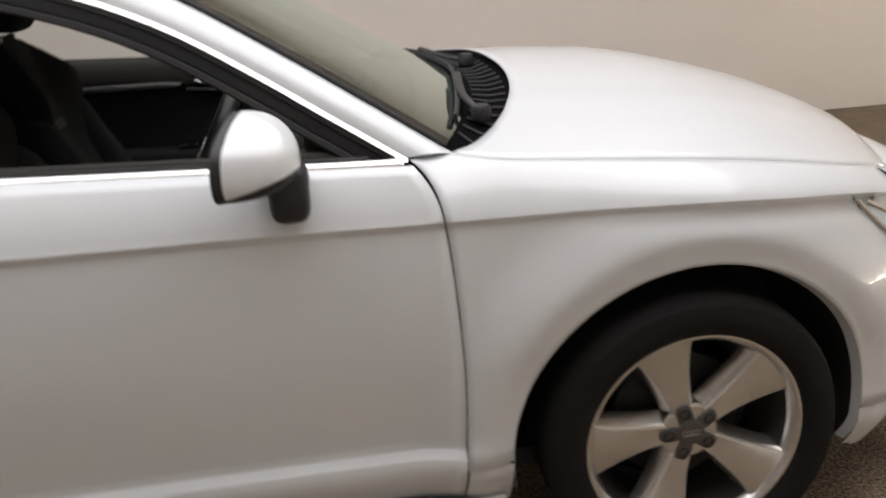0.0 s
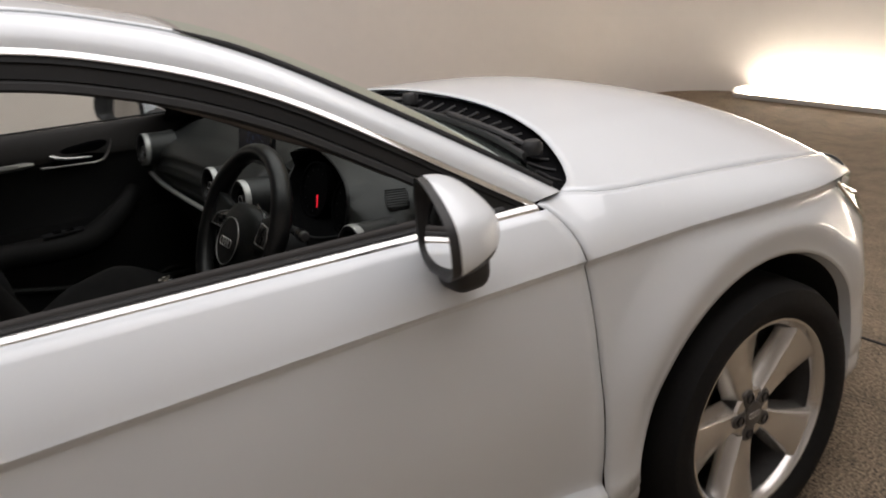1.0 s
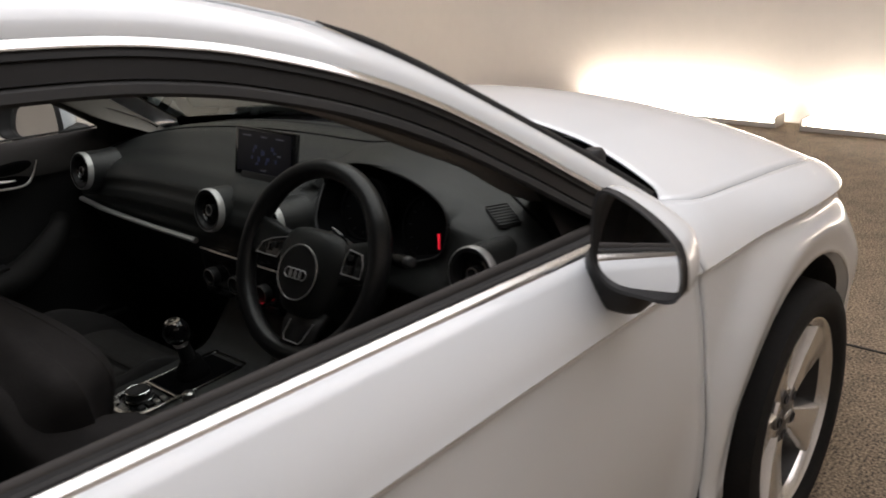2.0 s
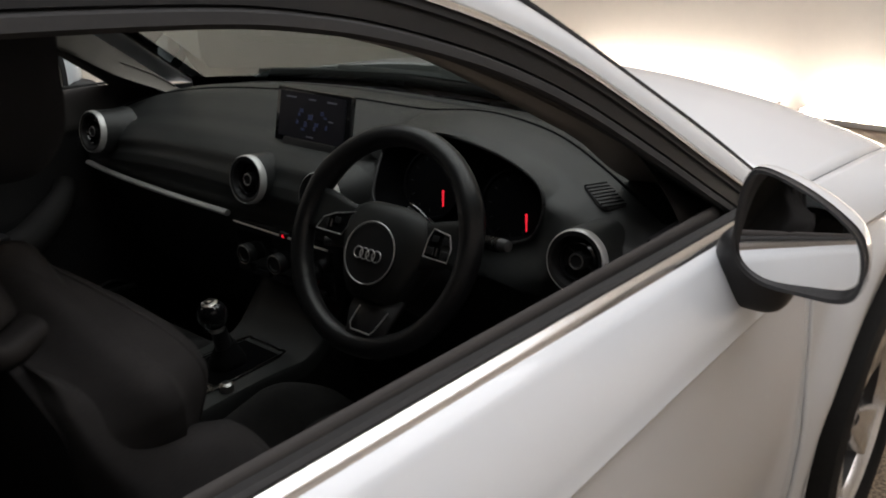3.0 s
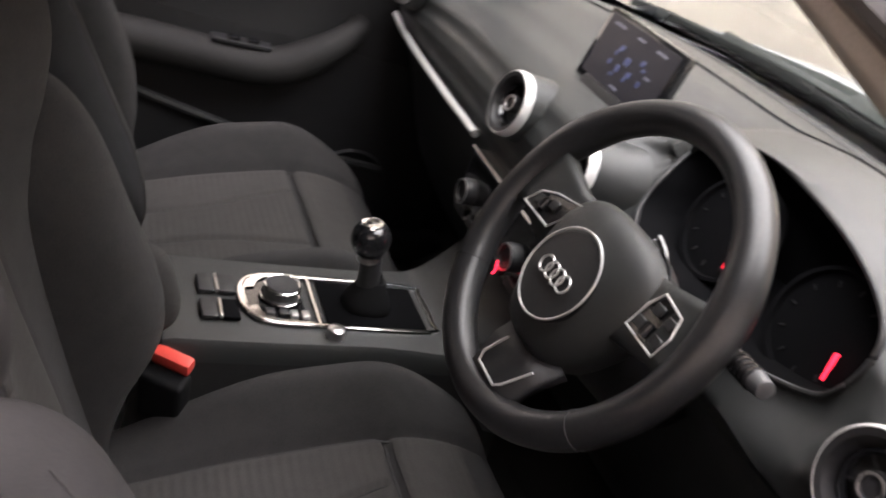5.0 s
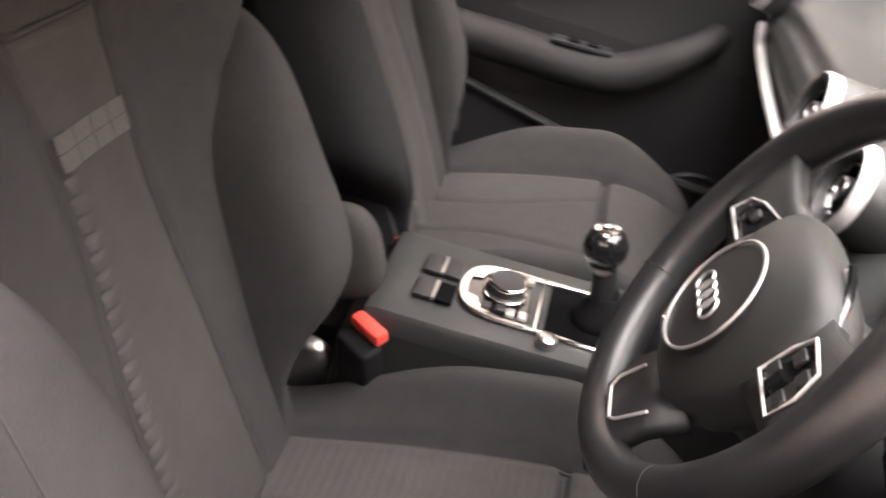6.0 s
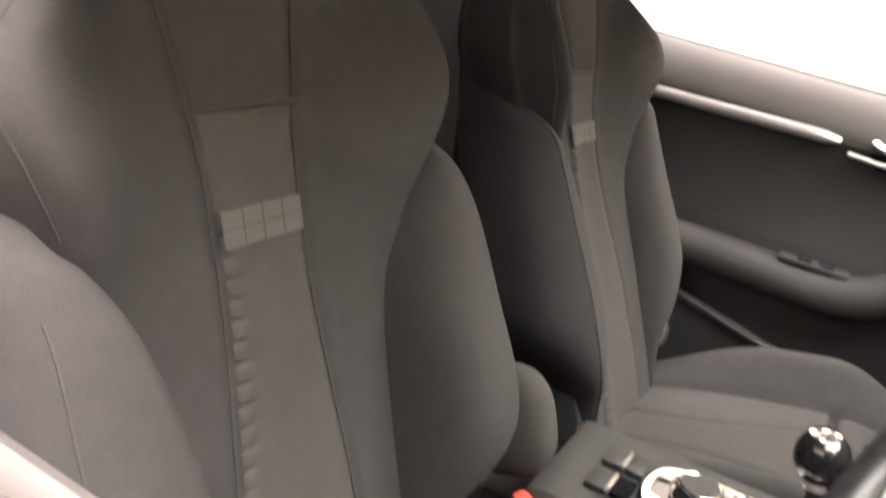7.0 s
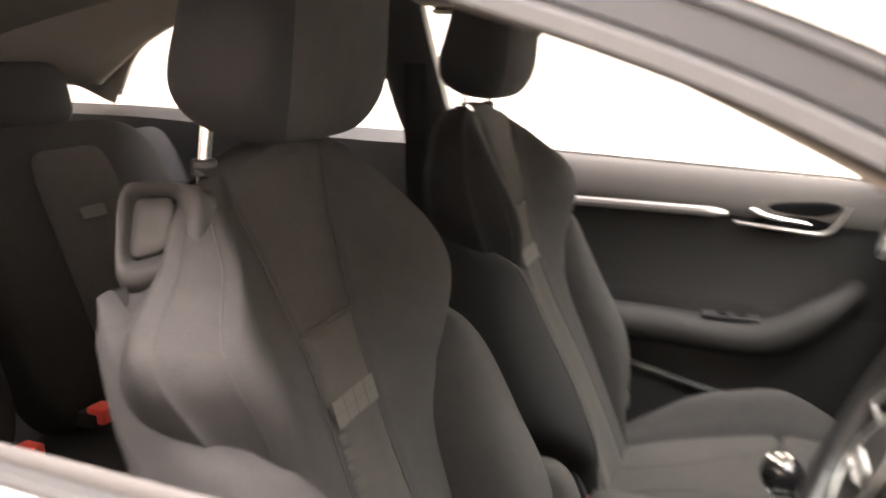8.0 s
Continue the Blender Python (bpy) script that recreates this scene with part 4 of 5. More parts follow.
def bolster_loop(z, s, side, y0, n=44):
    """Closed, rounded section of a lower bolster."""
    mid = BACK[s]
    xf, xr = mid(z) + bol_front[s](z), mid(z) - back_t(z) * 0.98
    yi, yo = bol_in(z) - 0.004, bol_out(z)
    if z > 0.985:
        k = ((1.02 - z) / 0.035) ** 0.5
        xr = xf + (xr - xf) * max(0.05, k)
        yo = yi + (yo - yi) * max(0.3, k ** 0.5)
    cx, cy, hx, hy = (xf + xr) / 2, (yi + yo) / 2, (xf - xr) / 2, (yo - yi) / 2
    out = []
    for k in range(n):
        a = 2 * math.pi * k / n
        c, s_ = math.cos(a), math.sin(a)
        x = cx + hx * math.copysign(abs(c) ** (0.75 if c > 0 else 0.45), c)
        y = cy + hy * math.copysign(abs(s_) ** 0.75, s_)
        # the crest leans inward, and the back draws in
        y += -0.012 * max(0.0, c) ** 2 * ease(0.5, 0.7, z) - 0.03 * max(0.0, -c) ** 3
        out.append(Vector((x, y0 + side * y, z)))
    return out


cush_z = smoothline([(-1.36, 0.445), (-1.28, 0.458), (-1.15, 0.492), (-1.0, 0.525), (-0.92, 0.528), (-0.86, 0.505), (-0.825, 0.45), (-0.82, 0.38)])
waist = smoothline([(-1.34, 0.066), (-1.25, 0.050), (-1.15, 0.050), (-1.05, 0.074), (-0.985, 0.092)])


def cush_top(x, y):
    a = abs(y)
    b = 0.074 * math.exp(-((a - 0.215) / 0.042) ** 2) * ease(-1.36, -1.10, x) * (1 - 0.75 * ease(-1.02, -0.84, x))
    g = 0.009 * math.exp(-((a - 0.158) / 0.007) ** 2) + 0.007 * math.exp(-((a - waist(x)) / 0.006) ** 2) * ease(-0.99, -1.0, x)
    g += 0.009 * math.exp(-((x + 0.985) / 0.007) ** 2) * (1 if a < 0.158 else 0)
    edge = 0.05 * ease(0.225, 0.262, a)
    return cush_z(x) + b - g - edge


def head_restraint(seat, y0, at, post_foot):
    """Padded head restraint: pale front cover, shade painted on sides and back, two posts."""
    hm = Matrix.Translation(at) @ pose(0, 0, 0, 0, 4, 0)

    def hf(q):
        k = (q.z + 0.105) / 0.21
        back = max(0.0, -q.x / 0.06)
        low = ease(0.30, 0.0, k)
        return Vector((q.x + 0.050 * back * k - 0.016 * (q.y / 0.12) ** 2 - 0.010 * low * (q.x > 0), q.y * (1.04 - 0.09 * k) * (1 - 0.10 * low), q.z + 0.012 * ease(0.0, -0.06, q.x) * (1 - k)))

    def cover(cols):
        def sp(v, p):
            return math.copysign(abs(v) ** p, v)
        rows = []
        for i in range(37):
            a = math.pi * (i / 36 - 0.5)
            rows.append([hm @ hf(Vector((0.0625 * sp(math.cos(a), 0.42) * sp(math.cos(b), 0.42), 0.131 * sp(math.cos(a), 0.42) * sp(math.sin(b), 0.42), 0.1025 * sp(math.sin(a), 0.42)))) for b in (2 * math.pi * j / 64 for j in cols)])
        return sheet(rows)
    head = part("head_restraint", cover(range(-5, 6)), FABRIC, seat, "padded grey head restraint")
    part("restraint_side", cover(range(5, 60)), DARKTONE, head, "its sides and back, shaded by a darker colour")
    for o in (-0.074, 0.074):
        foot = Vector((post_foot.x, y0 + o, post_foot.z))
        part("post", tube([foot + Vector((-0.004, 0, -0.03)), foot, foot + Vector((0.014, 0, 0.095))], 0.0068, 14), CHROME, head, "chrome post")
        part("post_guide", lathe([(0.012, -0.010), (0.012, 0.002), (0.010, 0.004), (0.007, 0.004)], Matrix.Translation(foot + Vector((0, 0, 0.004))), 20), BLACK, head)


def release_lever(seat, y0, s):
    """Tilt lever in a thick moulded frame on the shoulder, on the door side."""
    out = Vector((0.13, 0.85 * s, 0.50)).normalized()
    rim = [Vector((x, y0 + s * y, z)) for x, y, z in ((-1.588, 0.128, 1.094), (-1.500, 0.120, 1.097), (-1.482, 0.163, 1.034), (-1.564, 0.170, 1.002))]
    pane = [Vector((x, y0 + s * y, z)) for x, y, z in ((-1.576, 0.127, 1.083), (-1.535, 0.122, 1.085), (-1.527, 0.147, 1.043), (-1.561, 0.159, 1.033))]

    def spot(q, u, v):
        tl, tr, br, bl = q
        return (tl.lerp(tr, u)).lerp(bl.lerp(br, u), v)

    def loop(t, h, k=1.0):
        """A rounded outline between the frame's rim (t = 0) and the lever panel (t = 1), h proud."""
        pts = []
        for a in np.linspace(0, 2 * math.pi, 56, endpoint=False):
            u, v = (0.5 + 0.5 * k * math.copysign(abs(f(a)) ** 0.40, f(a)) for f in (math.cos, math.sin))
            pts.append(spot(rim, u, v).lerp(spot(pane, u, v), t) + out * h)
        return pts
    rows = [loop(0, -0.045), loop(0, -0.004), loop(0.04, 0.004), loop(0.14, 0.010), loop(0.34, 0.0135), loop(0.58, 0.0125), loop(0.80, 0.008), loop(0.93, 0.003), loop(1.0, -0.004)]
    fr = part("lever_frame", sheet(rows, True), LEVERM, seat, "dark grey moulded frame of the release lever", sharp=70)
    part("release_lever", sheet([loop(1.0, -0.005, 0.97), loop(1.0, 0.001, 0.96), loop(1.0, 0.0035, 0.90), loop(1.0, 0.0035, 0.5), loop(1.0, 0.0035, 0.01)], True), LEVERM, fr, "smooth dark grey release lever panel", sharp=70)


def build_seat(y0, s):
    """A sports seat; s is the side of its door."""
    mid = BACK[s]
    seat = thing("front_seat", "grey fabric front seat with ribbed middle panel and woven pale tag", "car seat", "front seats", at=(-1.2, y0, 0.27))
    zs = list(np.linspace(0.42, 0.82, 28)) + list(np.linspace(0.828, 1.05, 44)) + list(np.linspace(1.056, 1.118, 14))
    us = [math.copysign(1 - (1 - abs(t)) ** 1.15, t) for t in np.linspace(-1, 1, 91)]
    # forward face, closed over the top by a rounded edge
    def across(z, u):
        """Width taken by u, drawn in at the top on the door side."""
        return u * wing_w(z) * (1 - 0.16 * ease(0.985, 1.05, z) * ease(0.35, 0.95, u * s))

    def settle(p, u):
        """The top slopes down towards the door."""
        return p - Vector((0, 0, 0.020 * ease(1.0, 1.118, p.z) * ease(-0.3, 1.0, u * s)))
    front = [[settle(Vector((wing_front(z, u * wing_w(z), mid), y0 + across(z, u), z)), u) for u in us] for z in zs]
    top = [[settle(Vector((mid(1.118) - dx, y0 + u * w * (1 - 0.16 * ease(0.35, 0.95, u * s)), 1.118 + dz)), u) for u in us] for dx, w, dz in ((0.010, 0.112, 0.006), (0.022, 0.106, 0.007), (0.032, 0.098, 0.003))]
    if s > 0:
        # the darker side colour wraps round the wing that faces the driver
        keep = [j for j, u in enumerate(us) if u > -0.80]
        front, top = [[r[j] for j in keep] for r in front], [[r[j] for j in keep] for r in top]
    part("backrest", sheet(front + top), FABRIC, seat, "grey cloth backrest with shoulder wings")

    def flank(sg):
        rows = []
        for z in zs:
            w, t = wing_w(z), back_t(z)
            e = Vector((wing_front(z, sg * w, mid), y0 + across(z, sg), z))
            w = abs(across(z, sg))
            xb = mid(z) - t
            row = []
            if s > 0 and sg != s:
                row = [Vector((wing_front(z, u * wing_w(z), mid), y0 + across(z, -u), z)) for u in np.linspace(0.79, 0.99, 9)]
            high = ease(0.92, 1.03, z) if sg == s else 0.0
            for k in range(17):
                d = k / 16
                row.append(Vector((e.x + (xb - e.x) * d, y0 + sg * (w + 0.004 * math.sin(math.pi * min(1, d * 1.6)) - 0.030 * ease(0.55, 1.0, d) ** 1.5 * (1 - high) - 0.068 * high * ease(0.10, 0.9, d)), z)))
            rows.append([settle(p, sg) for p in row])
        return rows
    for sg in (-1, 1):
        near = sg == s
        part("side_panel", sheet(flank(sg)), FABRIC if near else DARKTONE, seat, "" if near else "cloth side of the backrest, darker than its front", sharp=75)
        # lower bolster: cloth face, and on the inner side a dark outer half
        bz = list(np.linspace(0.40, 0.84, 24)) + list(np.linspace(0.846, 1.018, 40))
        loops = [bolster_loop(z, s, sg, y0) for z in bz]
        loops.append([sum(loops[-1], Vector()) / len(loops[-1]) + Vector((0, 0, 0.002))] * len(loops[-1]))
        if near or s < 0:
            part("side_bolster", sheet(loops, True), FABRIC, seat, "raised padded side bolster", sharp=75)
        else:
            n = len(loops[0])
            # points run from the crest over the outer face to the back and round again
            a0, a1 = 1, n // 2 + 4
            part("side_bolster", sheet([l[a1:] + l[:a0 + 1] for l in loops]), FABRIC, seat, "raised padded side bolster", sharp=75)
            part("bolster_side", sheet([l[a0:a1 + 1] for l in loops]), DARKTONE, seat, "cloth outer face of the bolster, darker than its crest", sharp=75)
            part("bolster_piping", tube([l[a0] for l in loops[4:-3]], 0.0022, 6), FABRIC2, seat)
    shell = []
    for z in zs:
        ends = [(across(z, sg) - sg * (0.030 if sg != s else 0.030 + 0.030 * ease(0.95, 1.0, z))) for sg in (-1, 1)]
        shell.append([settle(Vector((mid(z) - back_t(z), y0 + ends[0] + (ends[1] - ends[0]) * k / 10, z)), -1 + 2 * k / 10) for k in range(11)])
    part("back_shell", sheet(shell), DARKTONE, seat)

    def on(z, y, lift):
        """A point on the forward face, y off the seat's middle."""
        return Vector((wing_front(z, y, mid) + lift, y0 + y, z))

    # middle panel: smooth upper part, ribbed lower part
    rows = []
    for z in np.linspace(0.949, 1.106, 22):
        w = insert_w(z) - 0.006
        plump = 0.004 * min(1.0, (z - 0.947) / 0.012) ** 0.5
        rows.append([settle(on(z, INSERT_OFF + u * w, plump * (1 - u ** 6)), u * w / wing_w(z)) for u in np.linspace(-1, 1, 17)])
    part("upper_insert", sheet(rows), FABRIC2, seat)
    rows = []
    for k in range(261):
        z = 0.47 + 0.472 * k / 260
        w = insert_w(z) - 0.005
        wave = 0.5 + 0.5 * math.cos((z - 0.50) / 0.0150 * 2 * math.pi)
        tick = wave ** 6
        row = []
        for u in np.linspace(-1, 1, 33):
            gather = ease(-0.58, -0.90, u) * ease(0.89, 0.87, z)
            row.append(on(z, INSERT_OFF + u * w, 0.0035 * (1 - abs(u) ** 8) * min(1.0, (0.943 - z) / 0.008) - 0.0036 * tick * gather + 0.0012 * gather))
        rows.append(row)
    part("ribbed_insert", sheet(rows), RIBZ, seat, "ribbed woven middle panel gathered along its seam", sharp=80)
    for r in range(2):
        for c in range(4):
            z0 = 0.852 + r * 0.0135
            rows = []
            for z in (z0, z0 + 0.0128):
                w = insert_w(z) - 0.006
                rows.append([on(z, INSERT_OFF - 0.002 + yy, 0.0058) for yy in np.linspace(-w + 2 * w * (c + 0.03) / 4, -w + 2 * w * (c + 0.97) / 4, 4)])
            part("woven_tag", sheet(rows), TAG, seat, "pale woven square")
    # stitched seams
    for sg in (-1, 1):
        part("seam", tube([settle(on(z, INSERT_OFF + sg * insert_w(z), 0.0012), sg * insert_w(z) / wing_w(z)) for z in np.linspace(0.48, 1.085, 60)], 0.0013, 6), SEAM, seat)
        part("edge_stitch", tube([Vector((wing_front(z, 0.885 * wing_w(z), mid) + 0.0004, y0 + across(z, sg * 0.885), z - (0.018 * ease(1.0, 1.118, z) if sg == s else 0))) for z in np.linspace(0.90, 1.085, 36)], 0.0009, 5), SEAM, seat)
        if sg == s:
            part("edge_stitch", tube([bolster_loop(z, s, sg, y0)[4] for z in np.linspace(0.52, 0.875, 40)], 0.0010, 5), FABRIC2, seat)
    part("seam", tube([on(0.9455, INSERT_OFF + y, 0.002) for y in np.linspace(-0.054, 0.054, 14)], 0.0018, 6), SEAM, seat)
    # cushion
    xs = list(np.linspace(-1.36, -0.86, 110)) + [-0.845, -0.835, -0.827, -0.822, -0.82]
    ys = np.linspace(-0.262, 0.262, 111)
    part("cushion", sheet([[Vector((x + 0.02 * (1 - (y / 0.262) ** 4) * ease(-0.95, -0.82, x), y0 + y, cush_top(x, y))) for y in ys] for x in xs]), FABRIC, seat, "grey cloth seat cushion with side bolsters")
    part("cushion_insert", sheet([[Vector((x, y0 + y, cush_top(x, y) + 0.003)) for y in np.linspace(-0.150, 0.150, 101)] for x in np.linspace(-1.33, -0.993, 90)]), RIBX, seat, "ribbed woven cushion panel")
    part("front_insert", sheet([[Vector((x, y0 + y, cush_top(x, y) + 0.003)) for y in np.linspace(-0.150, 0.150, 41)] for x in np.linspace(-0.978, -0.86, 14)]), RIBX, seat)
    for sg in (-1, 1):
        part("cushion_seam", tube([(x, y0 + sg * waist(x), cush_top(x, waist(x)) + 0.0035) for x in np.linspace(-1.33, -1.0, 40)], 0.0016, 6), SEAM, seat)
        part("cushion_seam", tube([(x, y0 + sg * 0.1535, cush_top(x, 0.1535) + 0.001) for x in np.linspace(-1.33, -0.86, 40)], 0.0018, 6), SEAM, seat)
        part("cushion_side", sheet([[Vector((x, y0 + sg * 0.262, cush_top(x, 0.262))) for x in xs], [Vector((x, y0 + sg * 0.268, 0.40)) for x in xs], [Vector((x, y0 + sg * 0.25, 0.31)) for x in xs]]), FABRIC if sg == s else DARKTONE, seat)
        part("rail", box((-1.15, y0 + sg * 0.19, 0.285), (0.56, 0.035, 0.03), 0.005), SATIN, seat)
    part("cushion_seam", tube([(-0.9855, y0 + y, cush_top(-0.9855, y) + 0.001) for y in np.linspace(-0.152, 0.152, 30)], 0.0022, 6), SEAM, seat)
    part("hinge_cover", pillow((0.13, 0.03, 0.11), Matrix.Translation((-1.345, y0 + 0.268 * s, 0.42)), 0.6, 20, 10), BLACK, seat)
    part("hinge_cover", pillow((0.10, 0.03, 0.08), Matrix.Translation((-1.325, y0 - 0.255 * s, 0.475)), 0.6, 20, 10), SATIN, seat)
    if s > 0:
        head_restraint(seat, y0, (-1.496, y0, 1.234), Vector((-1.530, 0, 1.112)))
        part("hinge_cover", pillow((0.075, 0.03, 0.05), Matrix.Translation((-1.302, 0.562, 0.533)), 0.6, 20, 10), SATIN, seat, "pale hinge cover")
        return
    head_restraint(seat, y0, (-1.482, y0, 1.230), Vector((-1.541, 0, 1.104)))
    part("side_pad", pillow((0.11, 0.05, 0.12), Matrix.Translation((-1.295, -0.080, 0.640)) @ pose(0, 0, 0, 0, -20, 0), 0.7, 24, 16), FABRIC2, seat)
    release_lever(seat, y0, s)


for s in (-1, 1):
    build_seat(0.345 * s, s)


def build_rear_seat():
    r = thing("rear_seat", "dark grey fabric rear bench seat", "rear seat", at=(-2.3, 0, 0.3))
    for s in (-1, 1):
        def bf(q):
            return Vector((q.x + 0.03 * (abs(q.y) / 0.28) ** 3, q.y, q.z))
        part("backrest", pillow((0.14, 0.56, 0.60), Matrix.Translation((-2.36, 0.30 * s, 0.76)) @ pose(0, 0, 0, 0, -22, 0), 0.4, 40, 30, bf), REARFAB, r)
        part("insert", pillow((0.03, 0.22, 0.50), Matrix.Translation((-2.295, 0.30 * s, 0.77)) @ pose(0, 0, 0, 0, -22, 0), 0.3, 24, 24), RIBZ, r)
        part("tag", pillow((0.006, 0.07, 0.025), Matrix.Translation((-2.322, 0.30 * s, 0.88)) @ pose(0, 0, 0, 0, -22, 0), 0.3, 16, 8), TAG, r)
        h = part("head_restraint", pillow((0.10, 0.25, 0.14), Matrix.Translation((-2.50, 0.30 * s, 1.10)) @ pose(0, 0, 0, 0, -14, 0), 0.5, 32, 18), DARKTONE, r)
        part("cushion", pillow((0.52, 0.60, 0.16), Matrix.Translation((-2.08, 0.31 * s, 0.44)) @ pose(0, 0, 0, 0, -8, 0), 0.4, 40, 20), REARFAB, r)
        b = part("buckle", box((-2.195, 0.09 * s + 0.02, 0.535), (0.07, 0.05, 0.03), 0.006), BLACK, r)
        part("buckle_button", box((-2.165, 0.09 * s + 0.02, 0.545), (0.04, 0.042, 0.03), 0.005), RED, b, "red buckle button")
    part("bolster", pillow((0.10, 0.14, 0.52), Matrix.Translation((-2.37, 0.63, 0.77)) @ pose(0, 0, 0, 0, -22, 0), 0.5, 24, 20), DARKTONE, r)


build_rear_seat()

# ---- dashboard ----
dash = thing("dashboard", "dark soft plastic dashboard with round chrome-ringed vents", "dashboard", at=(-0.6, 0, 0.7))


def dash_rows():
    prof = [(-0.36, 0.968), (-0.45, 0.982), (-0.525, 0.992), (-0.535, 0.9925), (-0.545, 0.993), (-0.62, 0.992), (-0.70, 0.982), (-0.765, 0.962), (-0.81, 0.935), (-0.835, 0.90), (-0.842, 0.865), (-0.835, 0.83), (-0.818, 0.808), (-0.812, 0.79), (-0.80, 0.768), (-0.772, 0.72), (-0.74, 0.64), (-0.70, 0.55), (-0.64, 0.47), (-0.55, 0.42)]
    fine = []
    for i in range(len(prof)):
        n = 5 if 5 <= i < 13 else 1
        for k in range(n):
            q = prof[min(i + 1, len(prof) - 1)]
            fine.append((i + k / n, prof[i][0] + (q[0] - prof[i][0]) * k / n, prof[i][1] + (q[1] - prof[i][1]) * k / n))
    rows = []
    for y in np.linspace(-0.70, 0.70, 281):
        b = (y / 0.70) ** 2
        row = []
        for i, x, z in fine:
            f = ease(0, 6, i)
            back = 0.10 * b * (1 - ease(3, 9, i)) * 1.0
            hump = math.exp(-abs((y + 0.362) / 0.185) ** 3)
            z += 0.030 * hump * ease(2, 5, i) * (1 - ease(8, 11, i))
            x -= 0.012 * hump * ease(5, 8, i) * (1 - ease(9, 12, i))
            # the pad lies further back where the vents stand out of it
            z -= 0.026 * ease(-0.175, -0.135, y) * ease(4.5, 6.5, i) * (1 - ease(8.0, 11, i))
            x += 0.016 * (ease(-0.175, -0.135, y) + ease(-0.545, -0.575, y)) * ease(7.5, 9, i) * (1 - ease(10.5, 13, i))
            row.append(Vector((x - back + 0.03 * (abs(y) / 0.7) ** 6 * ease(7, 10, i), y, z - 0.068 * (abs(y) / 0.7) ** 4 * (1 - ease(8, 13, i)))))
        rows.append(row)
    return rows


DASH = dash_rows()
# edge of the instrument opening, leaning back with the pad
LIP = curve([(-0.775, -0.181, 0.876), (-0.745, -0.158, 0.915), (-0.700, -0.148, 0.962), (-0.700, -0.205, 0.990), (-0.718, -0.289, 1.001), (-0.748, -0.407, 0.997), (-0.773, -0.490, 0.981), (-0.790, -0.527, 0.957), (-0.800, -0.526, 0.913), (-0.796, -0.492, 0.882), (-0.815, -0.40, 0.862), (-0.815, -0.27, 0.860)], 120, True)


def in_opening(p):
    odd = False
    for a, b in zip(LIP, LIP[1:] + LIP[:1]):
        if (a.z > p.z) != (b.z > p.z) and p.y < a.y + (b.y - a.y) * (p.z - a.z) / (b.z - a.z):
            odd = not odd
    return odd


def dash_pad():
    bm = sheet(DASH)
    for v in bm.verts:
        if v.co.z < 0.96 and v.co.x < -0.72:
            q = min(LIP, key=lambda q: (q.y - v.co.y) ** 2 + (q.z - v.co.z) ** 2)
            d = math.hypot(q.y - v.co.y, q.z - v.co.z)
            if d < 0.07 and q.z < 0.96:
                v.co.x += (q.x - v.co.x) * (1 - ease(0.004, 0.07, d)) * (1 - ease(0.93, 0.96, v.co.z))
    bm.normal_update()
    inside = [f for f in bm.faces if -0.87 < f.calc_center_median().x < -0.62 and f.normal.x * f.normal.x > 0.003 and in_opening(f.calc_center_median())]
    edge = {v for f in inside for v in f.verts}
    bmesh.ops.delete(bm, geom=inside, context="FACES")
    for v in edge:
        if v.is_valid and v.is_boundary:
            v.co = min(LIP, key=lambda q: (q - v.co).length)
    return bm


part("dash_pad", dash_pad(), SOFT, dash, "grained soft dashboard pad")


def on_pad(r, x):
    """Where a row of the pad crosses x."""
    for p, q in zip(r, r[1:]):
        if p.x >= x > q.x:
            return p.lerp(q, (p.x - x) / (p.x - q.x))
    return r[5]


part("dash_groove", tube([on_pad(r, -0.56 - 0.16 * (r[0].y / 0.70) ** 2) + Vector((0, 0, -0.0005)) for r in DASH[4:-4]], 0.0030, 6), VOID, dash)
part("demister_slot", sheet([[r[1] + Vector((dx, 0, 0.002)) for r in DASH[32:-32]] for dx in (-0.008, 0.008)]), RUBBER, dash)


NY1 = -0.308


def build_binnacle():
    mid = Vector((-0.70, -0.345, 0.928))
    hood = part("instrument_hood", tube(LIP, 0.0030, 8, True), BLACK, dash)
    rows = [LIP] + [[Vector((p.x + dx, mid.y + (p.y - mid.y) * k, mid.z + (p.z - mid.z) * k)) for p in LIP] for dx, k in ((0.02, 0.985), (0.05, 0.96), (0.085, 0.92))]
    rows.append([Vector((-0.69, mid.y + (p.y - mid.y) * 0.5, mid.z + (p.z - mid.z) * 0.5)) for p in LIP])
    rows.append([Vector((-0.69, mid.y, mid.z)) for p in LIP])
    # the recess has its shade in the near-black colour
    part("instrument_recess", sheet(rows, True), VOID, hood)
    for y, gx in ((NY1 + 0.030, -0.735), (-0.452, -0.752)):
        m = Matrix.Translation((gx, y, 0.918)) @ pose(0, 0, 0, 0, -72, 0)
        g = part("gauge", lathe([(0.0, 0.0), (0.054, 0.0), (0.056, 0.005), (0.060, 0.005), (0.060, -0.01)], m, 48), VOID, hood, "dark round gauge")
        for k in range(9):
            a = radians(215 - 31 * k)
            part("gauge_mark", box((0, 0, 0), (0.006, 0.002, 0.0008), 0, 1, m @ pose(0.044 * math.cos(a), 0.044 * math.sin(a), 0.001, 0, 0, 215 - 31 * k)), DARKTONE, g)
        part("needle", tube([m @ Vector(q) for q in NEEDLES], lambda t: 0.0019 - 0.0008 * t, 6), NEEDLE, g, "glowing red needle")


NEEDLES = ((-0.006, -0.030, 0.010), (-0.032, -0.036, 0.010))
build_binnacle()


